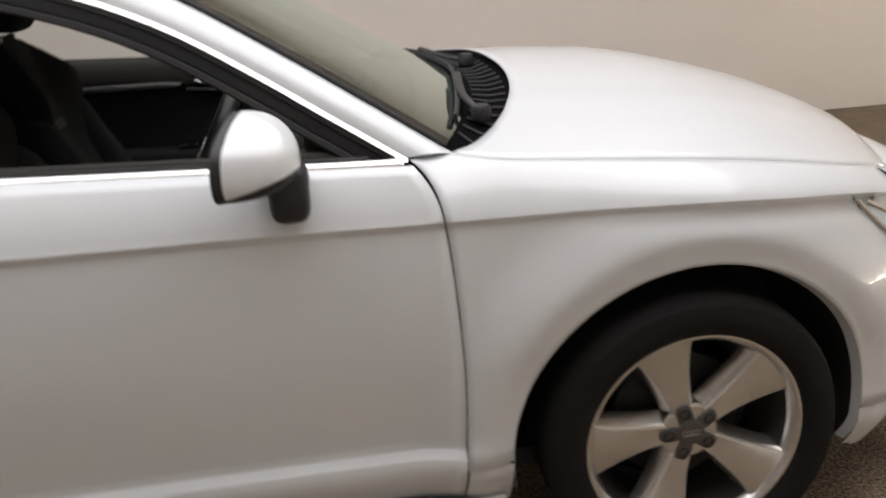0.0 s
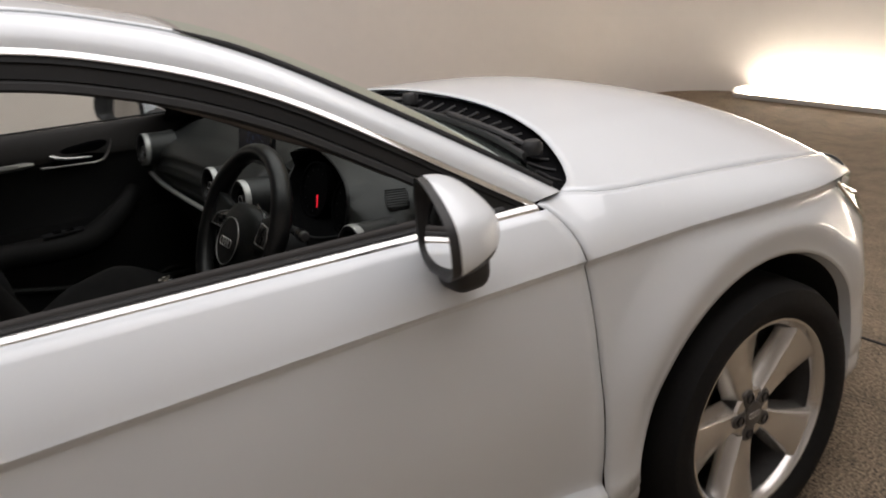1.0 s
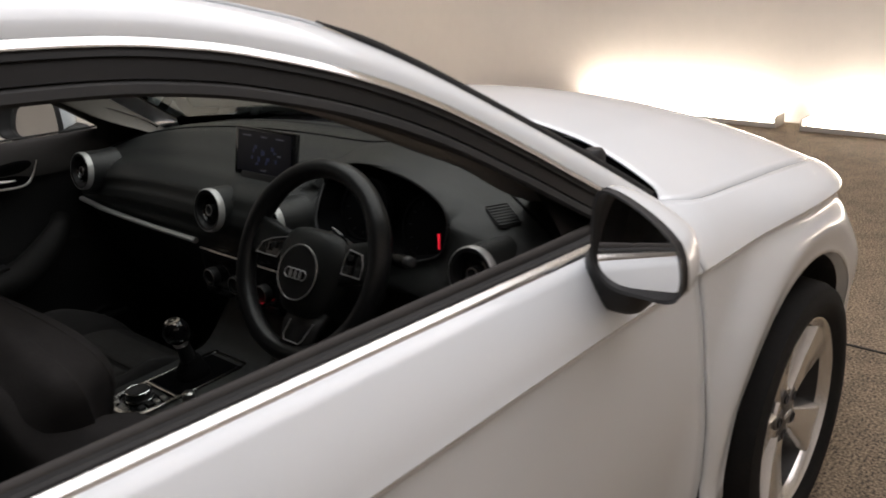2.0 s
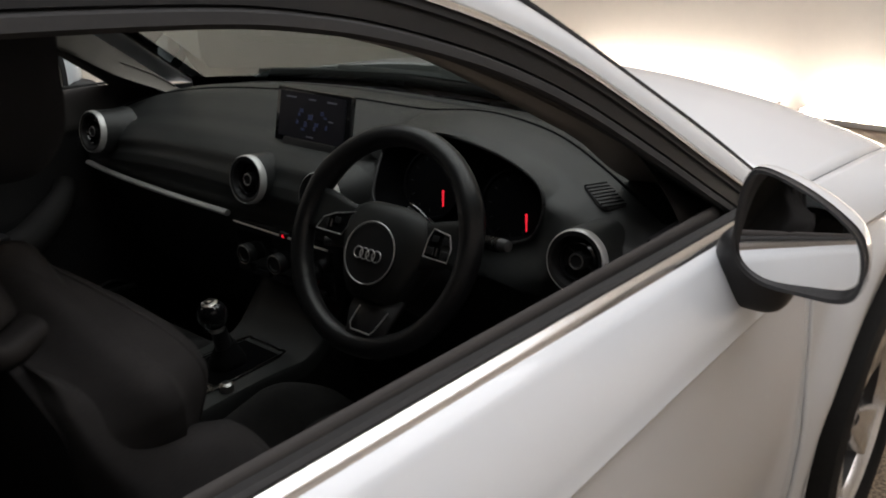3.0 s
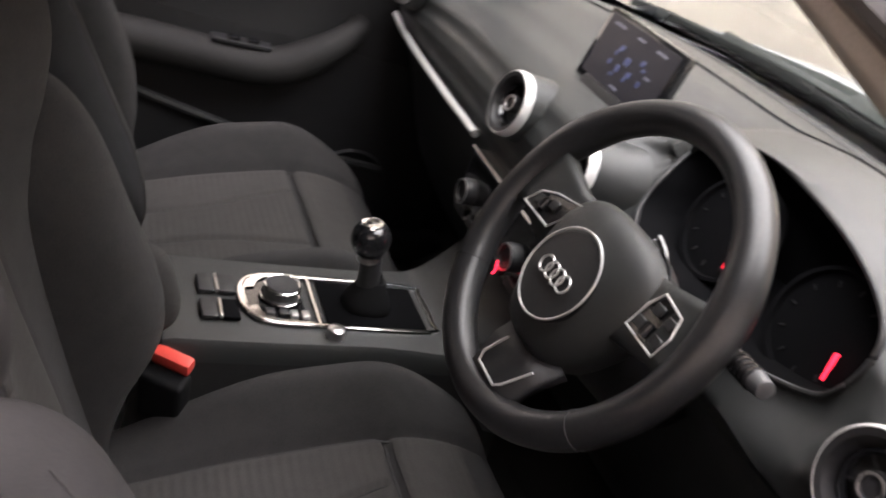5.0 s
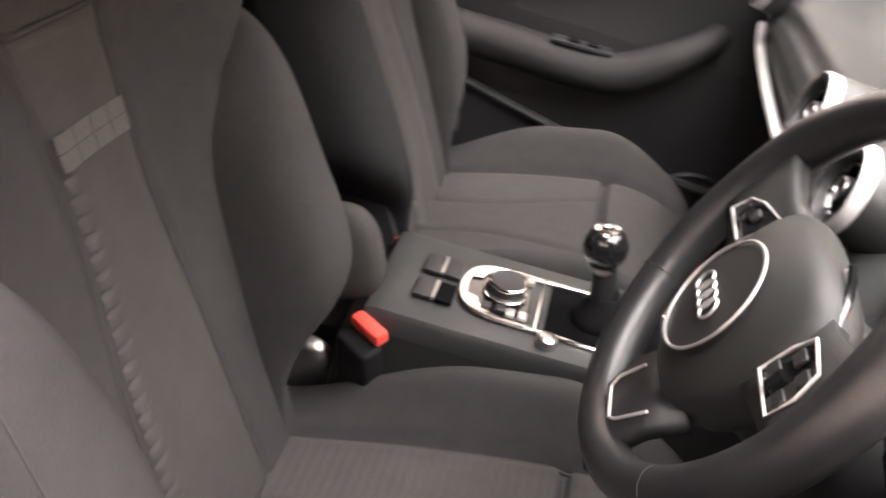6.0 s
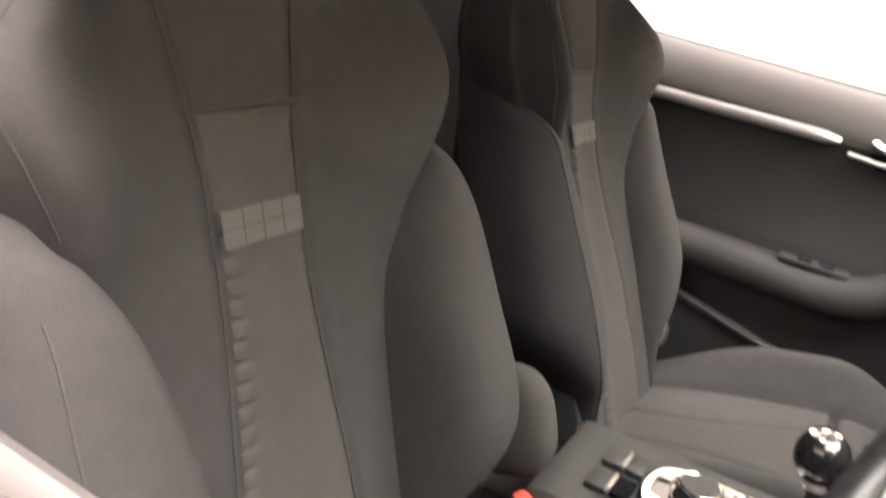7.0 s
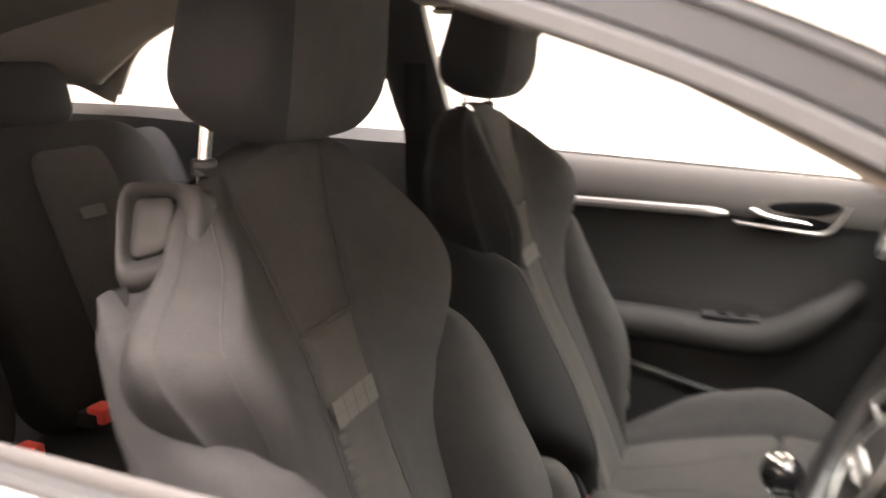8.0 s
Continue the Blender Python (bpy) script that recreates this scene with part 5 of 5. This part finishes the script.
def vent(y, z, x=-0.833, r=0.0395):
    """Round turbine vent: bright ring, dark cup, inner rings and middle knob."""
    m = Matrix.Translation((x, y, z)) @ pose(0, 0, 0, 0, -80, 0)
    v = part("vent", lathe([(r + 0.0060, -0.002), (r + 0.0060, 0.006), (r + 0.0052, 0.010), (r + 0.0035, 0.012), (r + 0.0025, 0.0115)], m, 56), SILVER, dash, "round vent with a satin metal ring")
    part("vent_pod", lathe([(r + 0.016, -0.075), (r + 0.010, -0.045), (r + 0.0075, -0.015), (r + 0.0065, -0.002), (r + 0.004, -0.001)], m, 56), SOFT, v)
    part("vent_cup", lathe([(r + 0.0028, 0.0118), (r - 0.003, 0.0105), (r - 0.006, 0.004), (r - 0.010, -0.018), (0.012, -0.022), (0, -0.022)], m, 40), BLACK, v)
    part("vent_ring", lathe([(0.024, 0.0), (0.026, 0.004), (0.029, 0.002), (0.029, -0.012)], m, 36), GLOSSB, v)
    part("vent_ring", lathe([(0.0, 0.004), (0.0080, 0.004), (0.0088, 0.006), (0.0118, 0.006), (0.0125, 0.004), (0.0125, -0.02)], m, 28), BLACK, v)
    part("knob_ring", tube([m @ Vector((0.0102 * math.cos(a), 0.0102 * math.sin(a), 0.0062)) for a in np.linspace(0, 2 * math.pi, 28, endpoint=False)], 0.0012, 6, True), SATIN, v)
    for k in range(6):
        a = k * math.pi / 3
        part("vane", tube([m @ Vector((0.012 * math.cos(a), 0.012 * math.sin(a), -0.010)), m @ Vector((0.034 * math.cos(a), 0.034 * math.sin(a), -0.010))], 0.0016, 6), BLACK, v)


for y, z in ((0.590, 0.900), (0.077, 0.885), (-0.110, 0.886), (-0.613, 0.894)):
    vent(y, z)


def build_dash_details():
    trim = curve([(-0.800, 0.69, 0.806), (-0.815, 0.55, 0.803), (-0.822, 0.35, 0.800), (-0.824, 0.16, 0.799)], 30)
    part("trim_strip", tube([p + Vector((-0.004, 0, 0.002)) for p in trim], 0.0075, 12, flat=0.85), SILVER, dash, "satin aluminium strip across the dashboard")
    part("trim_strip", tube([(-0.806, -0.69, 0.796), (-0.812, -0.62, 0.797), (-0.812, -0.55, 0.798)], 0.008, 12, flat=0.85), SILVER, dash)
    # climate panel under the middle vents
    cp = part("climate_panel", box((-0.815, -0.005, 0.745), (0.05, 0.27, 0.10), 0.012), GLOSSB, dash, "black climate control panel")
    part("panel_line", tube([(-0.842, 0.125, 0.797), (-0.845, -0.13, 0.797)], 0.0022, 6), SATIN, cp)
    part("hazard_key", box((-0.843, -0.018, 0.8), (0.006, 0.024, 0.010), 0.002), BLACK, cp)
    part("hazard_mark", tube([(-0.847, -0.021, 0.797), (-0.847, -0.018, 0.802), (-0.847, -0.015, 0.797)], 0.0011, 6, True), NEEDLE, cp, "small red lit triangle")
    for y in (-0.085, 0.0, 0.085):
        k = part("climate_knob", lathe([(0.019, -0.01), (0.019, 0.012), (0.017, 0.016), (0.014, 0.016), (0.012, 0.013), (0, 0.013)], Matrix.Translation((-0.842, y, 0.742)) @ pose(0, 0, 0, 0, -85, 0), 28), BLACK, cp)
        part("knob_ring", tube([(-0.858, y + 0.0175 * math.cos(a), 0.742 + 0.0175 * math.sin(a)) for a in np.linspace(0, 6.283, 24, endpoint=False)], 0.0012, 6, True), SATIN, k)
    part("lit_arc", tube([(-0.862, -0.070 + 0.013 * math.cos(a), 0.722 + 0.013 * math.sin(a)) for a in np.linspace(2.3, 4.0, 10)], 0.0013, 6), NEEDLE, cp, "small red lit arc")
    for k in range(5):
        part("panel_key", box((-0.842, -0.10 + 0.05 * k, 0.708), (0.006, 0.036, 0.013), 0.002), BLACK, cp)
    # tweeter grille with slats
    gr = min(DASH, key=lambda r: abs(r[0].y + 0.592))
    gi = min(range(3, 30), key=lambda i: abs(gr[i].x + 0.722))
    gn = DASH[DASH.index(gr) + 8][gi] - DASH[DASH.index(gr) - 8][gi]
    gx = (gr[gi - 1] - gr[gi + 1]).normalized()
    gz = gx.cross(gn).normalized()
    gy = gz.cross(gx)
    gm = Matrix((gx, gy, gz)).transposed().to_4x4()
    gm.translation = gr[gi] + gz * 0.001
    gm = gm @ pose(0, 0, 0, 0, 0, 62)
    g = part("tweeter_grille", pillow((0.064, 0.044, 0.006), gm, 0.4, 24, 6), BLACK, dash, "slatted black tweeter grille")
    for k in range(8):
        part("slat", box((0, 0, 0), (0.0032, 0.040, 0.003), 0.001, 1, gm @ Matrix.Translation((-0.0265 + 0.0076 * k, 0, 0.003))), SOFT, g)
    part("end_panel", box((-0.70, -0.705, 0.84), (0.22, 0.012, 0.20), 0.004), BLACK, dash)


build_dash_details()


def build_screen():
    sc = thing("display_screen", "slim dark display screen on the dashboard with blue menu", "display", at=(-0.74, 0.0, 0.96))
    m = Matrix.Translation((-0.734, 0.002, 0.990)) @ pose(0, 0, 0, 0, 11, 0)
    part("housing", box((0, 0, 0), (0.012, 0.193, 0.101), 0.004, 2, m), GLOSSB, sc)
    part("foot", box((0.004, 0, -0.055), (0.03, 0.14, 0.03), 0.006, 2, m), BLACK, sc)
    dm = mat("display_glow", (0.003, 0.0035, 0.008), 0.38, emit=(0.02, 0.022, 0.04), emit_s=0.02)
    face = part("panel", box((-0.0068, 0, 0.002), (0.001, 0.170, 0.084), 0, 1, m), dm, sc)
    blue = mat("display_icons", (0.02, 0.03, 0.08), 0.3, emit=(0.16, 0.19, 0.40), emit_s=0.045)
    pale = mat("display_marks", (0.1, 0.1, 0.12), 0.3, emit=(0.35, 0.38, 0.48), emit_s=0.05)
    for y, z, w, h in ((0.002, 0.002, 0.012, 0.010), (0.026, 0.012, 0.010, 0.007), (0.032, 0.004, 0.006, 0.006), (-0.028, 0.012, 0.009, 0.007), (-0.036, 0.005, 0.008, 0.004), (0.014, -0.012, 0.008, 0.010), (-0.014, -0.010, 0.010, 0.007), (-0.010, -0.018, 0.006, 0.006), (0.036, -0.010, 0.007, 0.007), (0.020, -0.022, 0.010, 0.004), (-0.040, -0.012, 0.006, 0.008)):
        part("icon", box((-0.0078, y, z), (0.0008, w, h), 0.0003, 1, m), blue, face)
    for y, z, w in ((0.055, 0.034, 0.026), (0.0, 0.034, 0.018), (-0.05, 0.034, 0.024), (0.0, -0.034, 0.018), (-0.05, 0.0, 0.012)):
        part("caption_bar", box((-0.0078, y, z), (0.0008, w, 0.0028), 0, 1, m), pale, face)


build_screen()


def build_steering():
    st = thing("steering_wheel", "black leather three-spoke steering wheel with chrome ring on hub", "steering wheel", at=(-0.88, -0.344, 0.86))
    c = Vector((-0.9435, -0.344, 0.869))
    zx = Vector((-0.897, 0, 0.4415)).normalized()
    yx = Vector((0, 0, 1)) - zx * zx.z
    yx.normalize()
    xx = yx.cross(zx)
    m = Matrix((xx, yx, zx)).transposed().to_4x4()
    m.translation = c
    hubm = m.copy()
    m.translation = (-0.934, -0.3405, 0.8925)
    R, r = 0.158, 0.0170
    pts = [m @ Vector((R * math.sin(a), R * math.cos(a) * (0.985 if math.cos(a) < 0 else 1), 0.0)) for a in np.linspace(0, 2 * math.pi, 96, endpoint=False)]
    rows = []
    for a in np.linspace(0, 2 * math.pi, 96, endpoint=False):
        g = 1 + 0.10 * (math.exp(-((a - 1.1) / 0.25) ** 2) + math.exp(-((a - 5.18) / 0.25) ** 2))
        rows.append([m @ Vector(((R + r * g * math.cos(b)) * math.sin(a), (R + r * g * math.cos(b)) * math.cos(a), 1.12 * r * g * math.sin(b))) for b in np.linspace(0, 2 * math.pi, 16, endpoint=False)])
    rows.append(rows[0])
    rim = part("rim", sheet(rows, True), LEATHER, st, "black leather wheel rim")
    # seam rings where the leather panels meet
    for a in (0.95, 2.2, 4.08, 5.33):
        o = m @ Vector((R * math.sin(a), R * math.cos(a), 0))
        part("rim_seam", tube([m @ Vector(((R + 0.0171 * math.cos(b)) * math.sin(a), (R + 0.0171 * math.cos(b)) * math.cos(a), 0.0192 * math.sin(b))) for b in np.linspace(0, 2 * math.pi, 20, endpoint=False)], 0.0005, 6, True), SEAM, rim)

    m = hubm

    def padf(q):
        k = (q.y + 0.06) / 0.12
        return Vector((q.x * (0.80 + 0.26 * ease(0, 0.8, k)), q.y, q.z + 0.012 * (1 - (q.x / 0.084) ** 2)))
    pad = part("airbag_pad", pillow((0.168, 0.150, 0.06), m @ Matrix.Translation((0.002, 0.006, -0.018)), 0.66, 48, 24, padf), SOFT, st, "soft black airbag cover")
    part("hub_ring", tube([m @ Vector((0.0460 * math.sin(a), 0.003 + 0.0460 * math.cos(a), 0.0255)) for a in np.linspace(0, 2 * math.pi, 56, endpoint=False)], 0.0013, 8, True), BRIGHT, pad, "thin chrome ring")
    part("hub_disc", lathe([(0.045, 0.010), (0.045, 0.0245), (0.0, 0.0270)], m, 48), BLACK, pad)
    for k in range(4):
        part("badge_ring", tube([m @ Vector((-0.0174 + 0.0116 * k + 0.0082 * math.sin(a), 0.0082 * math.cos(a), 0.0285)) for a in np.linspace(0, 2 * math.pi, 24, endpoint=False)], 0.0012, 6, True), BRIGHT, pad, "small chrome badge ring")
    for sg in (-1, 1):
        sp = part("side_spoke", sheet([[m @ Vector((sg * x, y + (0.012 if x > 0.1 else 0), z)) for x, z in ((0.05, -0.016), (0.08, -0.002), (0.125, 0.002), (0.158, 0.002))] for y in (0.068, 0.058, 0.012, 0.0)]), SOFT, st)
        thick(sp, 0.014, 0)
        out = [(0.083, 0.020), (0.085, 0.046), (0.091, 0.061), (0.120, 0.057), (0.127, 0.040), (0.126, 0.019)] if sg > 0 else [(0.052, 0.057), (0.098, 0.046), (0.119, 0.036), (0.130, 0.0165), (0.076, 0.0165)]
        part("switch_frame", tube([m @ Vector((sg * x, y, 0.008 + 0.002)) for x, y in out], 0.0013, 6, True), SILVER, sp, "thin chrome outline of the switches")
        bm = bmesh.new()
        bm.faces.new([bm.verts.new(m @ Vector((sg * x, y, 0.0075))) for x, y in out])
        part("switch_panel", bm, GLOSSB, sp)
        part("scroll_wheel", tube([m @ Vector((sg * 0.103, 0.024, 0.009)), m @ Vector((sg * 0.103, 0.036, 0.009))], 0.0055, 12), GLOSSB, sp)
        for x, y in ((0.097, 0.048), (0.116, 0.047), (0.118, 0.029), (0.091, 0.030)) if sg > 0 else ((0.090, 0.036), (0.112, 0.030)):
            part("switch_key", box((0, 0, 0), (0.012, 0.010, 0.003), 0.001, 1, m @ Matrix.Translation((sg * x, y, 0.0095))), BLACK, sp)
    bt = [(0.000, -0.074), (-0.010, -0.102), (-0.006, -0.111), (0.030, -0.111), (0.037, -0.104), (0.054, -0.072)]
    lo = part("lower_spoke", sheet([[m @ Vector((0.018 + x * k, y, z)) for k in (-1, 0, 1)] for x, y, z in ((0.044, -0.055, -0.010), (0.040, -0.085, 0.003), (0.034, -0.115, 0.004), (0.038, -0.142, 0.0))]), BLACK, st)
    thick(lo, 0.014, 0)
    part("spoke_outline", tube([m @ Vector((x, y, 0.013)) for x, y in bt], 0.0014, 6), SILVER, lo)
    for rr, mt in ((0.0, GLOSSB), (0.006, SATIN), (0.011, GLOSSB)):
        part("pad_band", tube([m @ Vector(((0.084 + rr) * math.sin(a) ** 1.0, 0.012 + (0.066 + rr) * math.cos(a), -0.006)) for a in np.linspace(0.25, 1.55, 24)], 0.003 if mt is GLOSSB else 0.0016, 6), mt, pad)
    # column shroud, stalks and start switch
    part("column_shroud", tube([c - zx * 0.03, c - zx * 0.07 - yx * 0.005, c - zx * 0.17 - yx * 0.02], lambda t: 0.055 + 0.01 * t, 24), BLACK, st)
    b = c - zx * 0.055
    part("stalk", tube(curve([b - xx * 0.04, b - xx * 0.10 + yx * 0.004, b - xx * 0.152 + zx * 0.01], 14), lambda t: 0.007 + 0.004 * ease(0.5, 1, t), 10, flat=0.8), BLACK, st, "black column stalk")
    root, tip = Vector((-0.862, -0.420, 0.896)), Vector((-0.884, -0.519, 0.911))
    way = (tip - root).normalized()
    sk = part("stalk", tube([root, root.lerp(tip, 0.6), tip], lambda t: 0.0085 + 0.002 * t, 16, flat=0.85), BLACK, st, "black column stalk with a ribbed collar and a pale end")
    for k in range(4):
        q = tip - way * (0.004 + 0.0075 * k)
        part("rib", tube([q - way * 0.0017, q - way * 0.001, q + way * 0.001, q + way * 0.0017], lambda t: 0.0098 + 0.0014 * math.sin(math.pi * t), 18), GLOSSB, sk)
    part("end_cap", tube([tip + way * 0.001, tip + way * 0.004, tip + way * 0.011, tip + way * 0.015, tip + way * 0.016], lambda t: 0.0098 - 0.0025 * t - 0.003 * ease(0.8, 1, t), 18), CAPGREY, sk, "pale grey end cap")


build_steering()


def build_console():
    co = thing("centre_console", "dark centre console with chrome framed gear lever and knob", "centre console", at=(-1.05, 0, 0.3))
    yc = -0.004
    rows = []
    for x in np.linspace(-1.275, -0.78, 40):
        z = 0.590 + 0.004 * ease(-1.2, -0.9, x) + 0.10 * ease(-0.90, -0.76, x) - 0.05 * ease(-1.245, -1.275, x)
        h = 0.094 + 0.02 * ease(-1.0, -0.8, x)
        rows.append([Vector((x, yc + a * h, z + dz)) for a, dz in ((-1.02, -0.30), (-1.0, -0.03), (-0.98, -0.008), (-0.93, -0.001), (-0.6, 0), (0, 0.0), (0.6, 0), (0.93, -0.001), (0.98, -0.008), (1.0, -0.03), (1.02, -0.30))])
    part("console_body", sheet([r[1:10] for r in rows]), SOFT, co)
    # sides in near-black: the shade beside the seats is in this colour
    for k in (slice(0, 2), slice(9, 11)):
        part("console_side", sheet([r[k] for r in rows]), RUBBER, co)
    part("console_end", sheet([[rows[0][i] for i in range(11)], [Vector((-1.285, rows[0][i].y, 0.29)) for i in range(11)]]), SOFT, co)
    zt = 0.5945
    # chrome frame, rounded at the rear
    loop = [(-0.905, 0.050), (-0.893, 0.030), (-0.893, -0.034), (-0.905, -0.056), (-1.055, -0.056), (-1.112, -0.055), (-1.142, -0.040), (-1.151, -0.003), (-1.142, 0.034), (-1.112, 0.049), (-1.055, 0.050)]
    f = part("chrome_frame", tube([Vector((x, y, zt)) for x, y in curve2(loop, 66)], 0.0042, 8, True, flat=0.7), CHROME, co, "chrome frame round the gear lever")
    part("frame_bar", tube([(-1.055, 0.050, zt), (-1.055, -0.056, zt)], 0.0035, 8), CHROME, f)
    rear = [(x, y) for x, y in curve2(loop, 132) if x < -1.062]
    part("frame_rear", sheet([[Vector((x, y, zt + 0.001)) for x, y in rear], [Vector((-1.062 + (x + 1.062) * (0.80 + 0.14 * (abs(y + 0.003) < 0.02)), -0.003 + (y + 0.003) * 0.90, zt + 0.0015)) for x, y in rear]]), CHROME, f)
    bm = bmesh.new()
    bm.faces.new([bm.verts.new((x, y, zt - 0.001)) for x, y in curve2(loop, 66) if x < -1.055])
    part("control_plate", bm, GLOSSB, co)
    k = part("control_knob", lathe([(0.025, 0), (0.025, 0.004), (0.0225, 0.006), (0.0225, 0.018), (0.0205, 0.021), (0.018, 0.0205), (0, 0.0205)], Matrix.Translation((-1.100, 0.0, zt)), 40), BLACK, co, "round black control knob")
    part("knob_edge", tube([(-1.100 + 0.0225 * math.cos(a), 0.0225 * math.sin(a), zt + 0.0185) for a in np.linspace(0, 6.283, 40, endpoint=False)], 0.0022, 8, True), CHROME, k)
    part("knob_edge", tube([(-1.100 + 0.0255 * math.cos(a), 0.0255 * math.sin(a), zt + 0.003) for a in np.linspace(0, 6.283, 40, endpoint=False)], 0.0016, 8, True), CHROME, k)
    for y in (0.036, -0.040):
        for x in (-1.073, -1.088):
            part("control_key", box((x, y, zt + 0.003), (0.010, 0.014, 0.006), 0.002), SATIN, co)
    for x in (-1.10, -1.118):
        part("control_key", box((x, -0.036, zt + 0.002), (0.012, 0.012, 0.004), 0.001), BLACK, co)
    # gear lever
    # a flat near-black plate stands in for the shaded well
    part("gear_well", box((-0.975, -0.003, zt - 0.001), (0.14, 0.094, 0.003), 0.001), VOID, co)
    def gf(q):
        t = (q.z + 0.04) / 0.08
        return Vector((q.x * (1 - 0.62 * ease(0, 1, t)) - 0.0 * t, q.y * (1 - 0.55 * ease(0, 1, t)), q.z + 0.003 * math.sin(q.z * 400)))
    g = part("gear_gaiter", pillow((0.080, 0.066, 0.072), Matrix.Translation((-0.983, -0.004, zt + 0.020)), 0.75, 28, 22, gf), GAITER, co, "dull black leather gaiter")
    lv = part("gear_stick", tube([(-0.988, -0.005, zt + 0.035), (-1.0, -0.007, zt + 0.09)], lambda t: 0.016 - 0.003 * t, 14), BLACK, co)
    kn = Matrix.Translation((-1.006, -0.008, 0.700)) @ pose(0, 0, 0, 0, -10, 0)
    part("gear_knob", pillow((0.052, 0.050, 0.056), kn, 0.95, 32, 20, lambda q: Vector((q.x * (1 - 0.12 * (q.z < 0) * abs(q.z) * 30), q.y * (1 - 0.12 * (q.z < 0) * abs(q.z) * 30), q.z))), GLOSSB, lv, "round black gear knob")
    part("knob_cap", lathe([(0.0165, 0.0205), (0.014, 0.0255), (0.0, 0.0285)], kn, 28), CHROME, lv, "chrome top of the gear knob")
    part("knob_collar", lathe([(0.0135, -0.031), (0.0150, -0.027), (0.013, -0.022)], kn, 24), SATIN, lv)
    # volume knob, small keys
    v = part("volume_knob", lathe([(0.012, 0), (0.0115, 0.012), (0.009, 0.014), (0, 0.014)], Matrix.Translation((-1.040, -0.073, zt - 0.003)), 24), SATIN, co, "small ribbed metal volume knob")
    for x, y, mt in ((-1.193, 0.018, BLACK), (-1.193, -0.036, BLACK), (-1.167, 0.018, BLACK), (-1.167, -0.036, VOID)):
        part("console_key", box((x, y, zt), (0.021, 0.038, 0.006), 0.002), mt, co)
    part("key_edge", box((-1.180, 0.018, zt + 0.002), (0.0035, 0.038, 0.005), 0.001), SATIN, co)
    part("key_edge", box((-1.180, -0.036, zt + 0.002), (0.0035, 0.038, 0.005), 0.001), SATIN, co)


def curve2(loop, n):
    return [(p.x, p.y) for p in curve([(x, y, 0) for x, y in loop], n, True)]


build_console()


def build_buckle(y, turn):
    b = thing("belt_buckle", "black seat belt buckle with a red button", "seat belt buckle", "belt buckles", at=(-1.24, y, 0.5))
    m = Matrix.Translation((-1.238, y, 0.558 if y < 0 else 0.548)) @ pose(0, 0, 0, 0, -12, turn)
    part("body", box((-0.010, 0, -0.034), (0.030, 0.054, 0.075), 0.007, 3, m), GAITER, b)
    part("button", box((0.006, 0, 0.012), (0.018, 0.048, 0.018), 0.005, 2, m), RED, b, "red release button")
    part("stem", box((0, 0, -0.11), (0.012, 0.035, 0.12), 0.004, 2, m), BLACK, b)


build_buckle(-0.112, 56)
build_buckle(0.098, -62)


def build_pedals():
    for y, w in ((-0.28, 0.06), (-0.40, 0.06), (-0.50, 0.05)):
        p = thing("foot_pedal", "black rubber foot pedal in the footwell", "pedal", "foot pedals", at=(-0.62, y, 0.38))
        part("pad", box((-0.66, y, 0.40), (0.02, w, 0.07), 0.006, 2), RUBBER, p)
        part("lever", tube([(-0.655, y, 0.42), (-0.60, y, 0.55)], 0.008, 8), BLACK, p)


build_pedals()
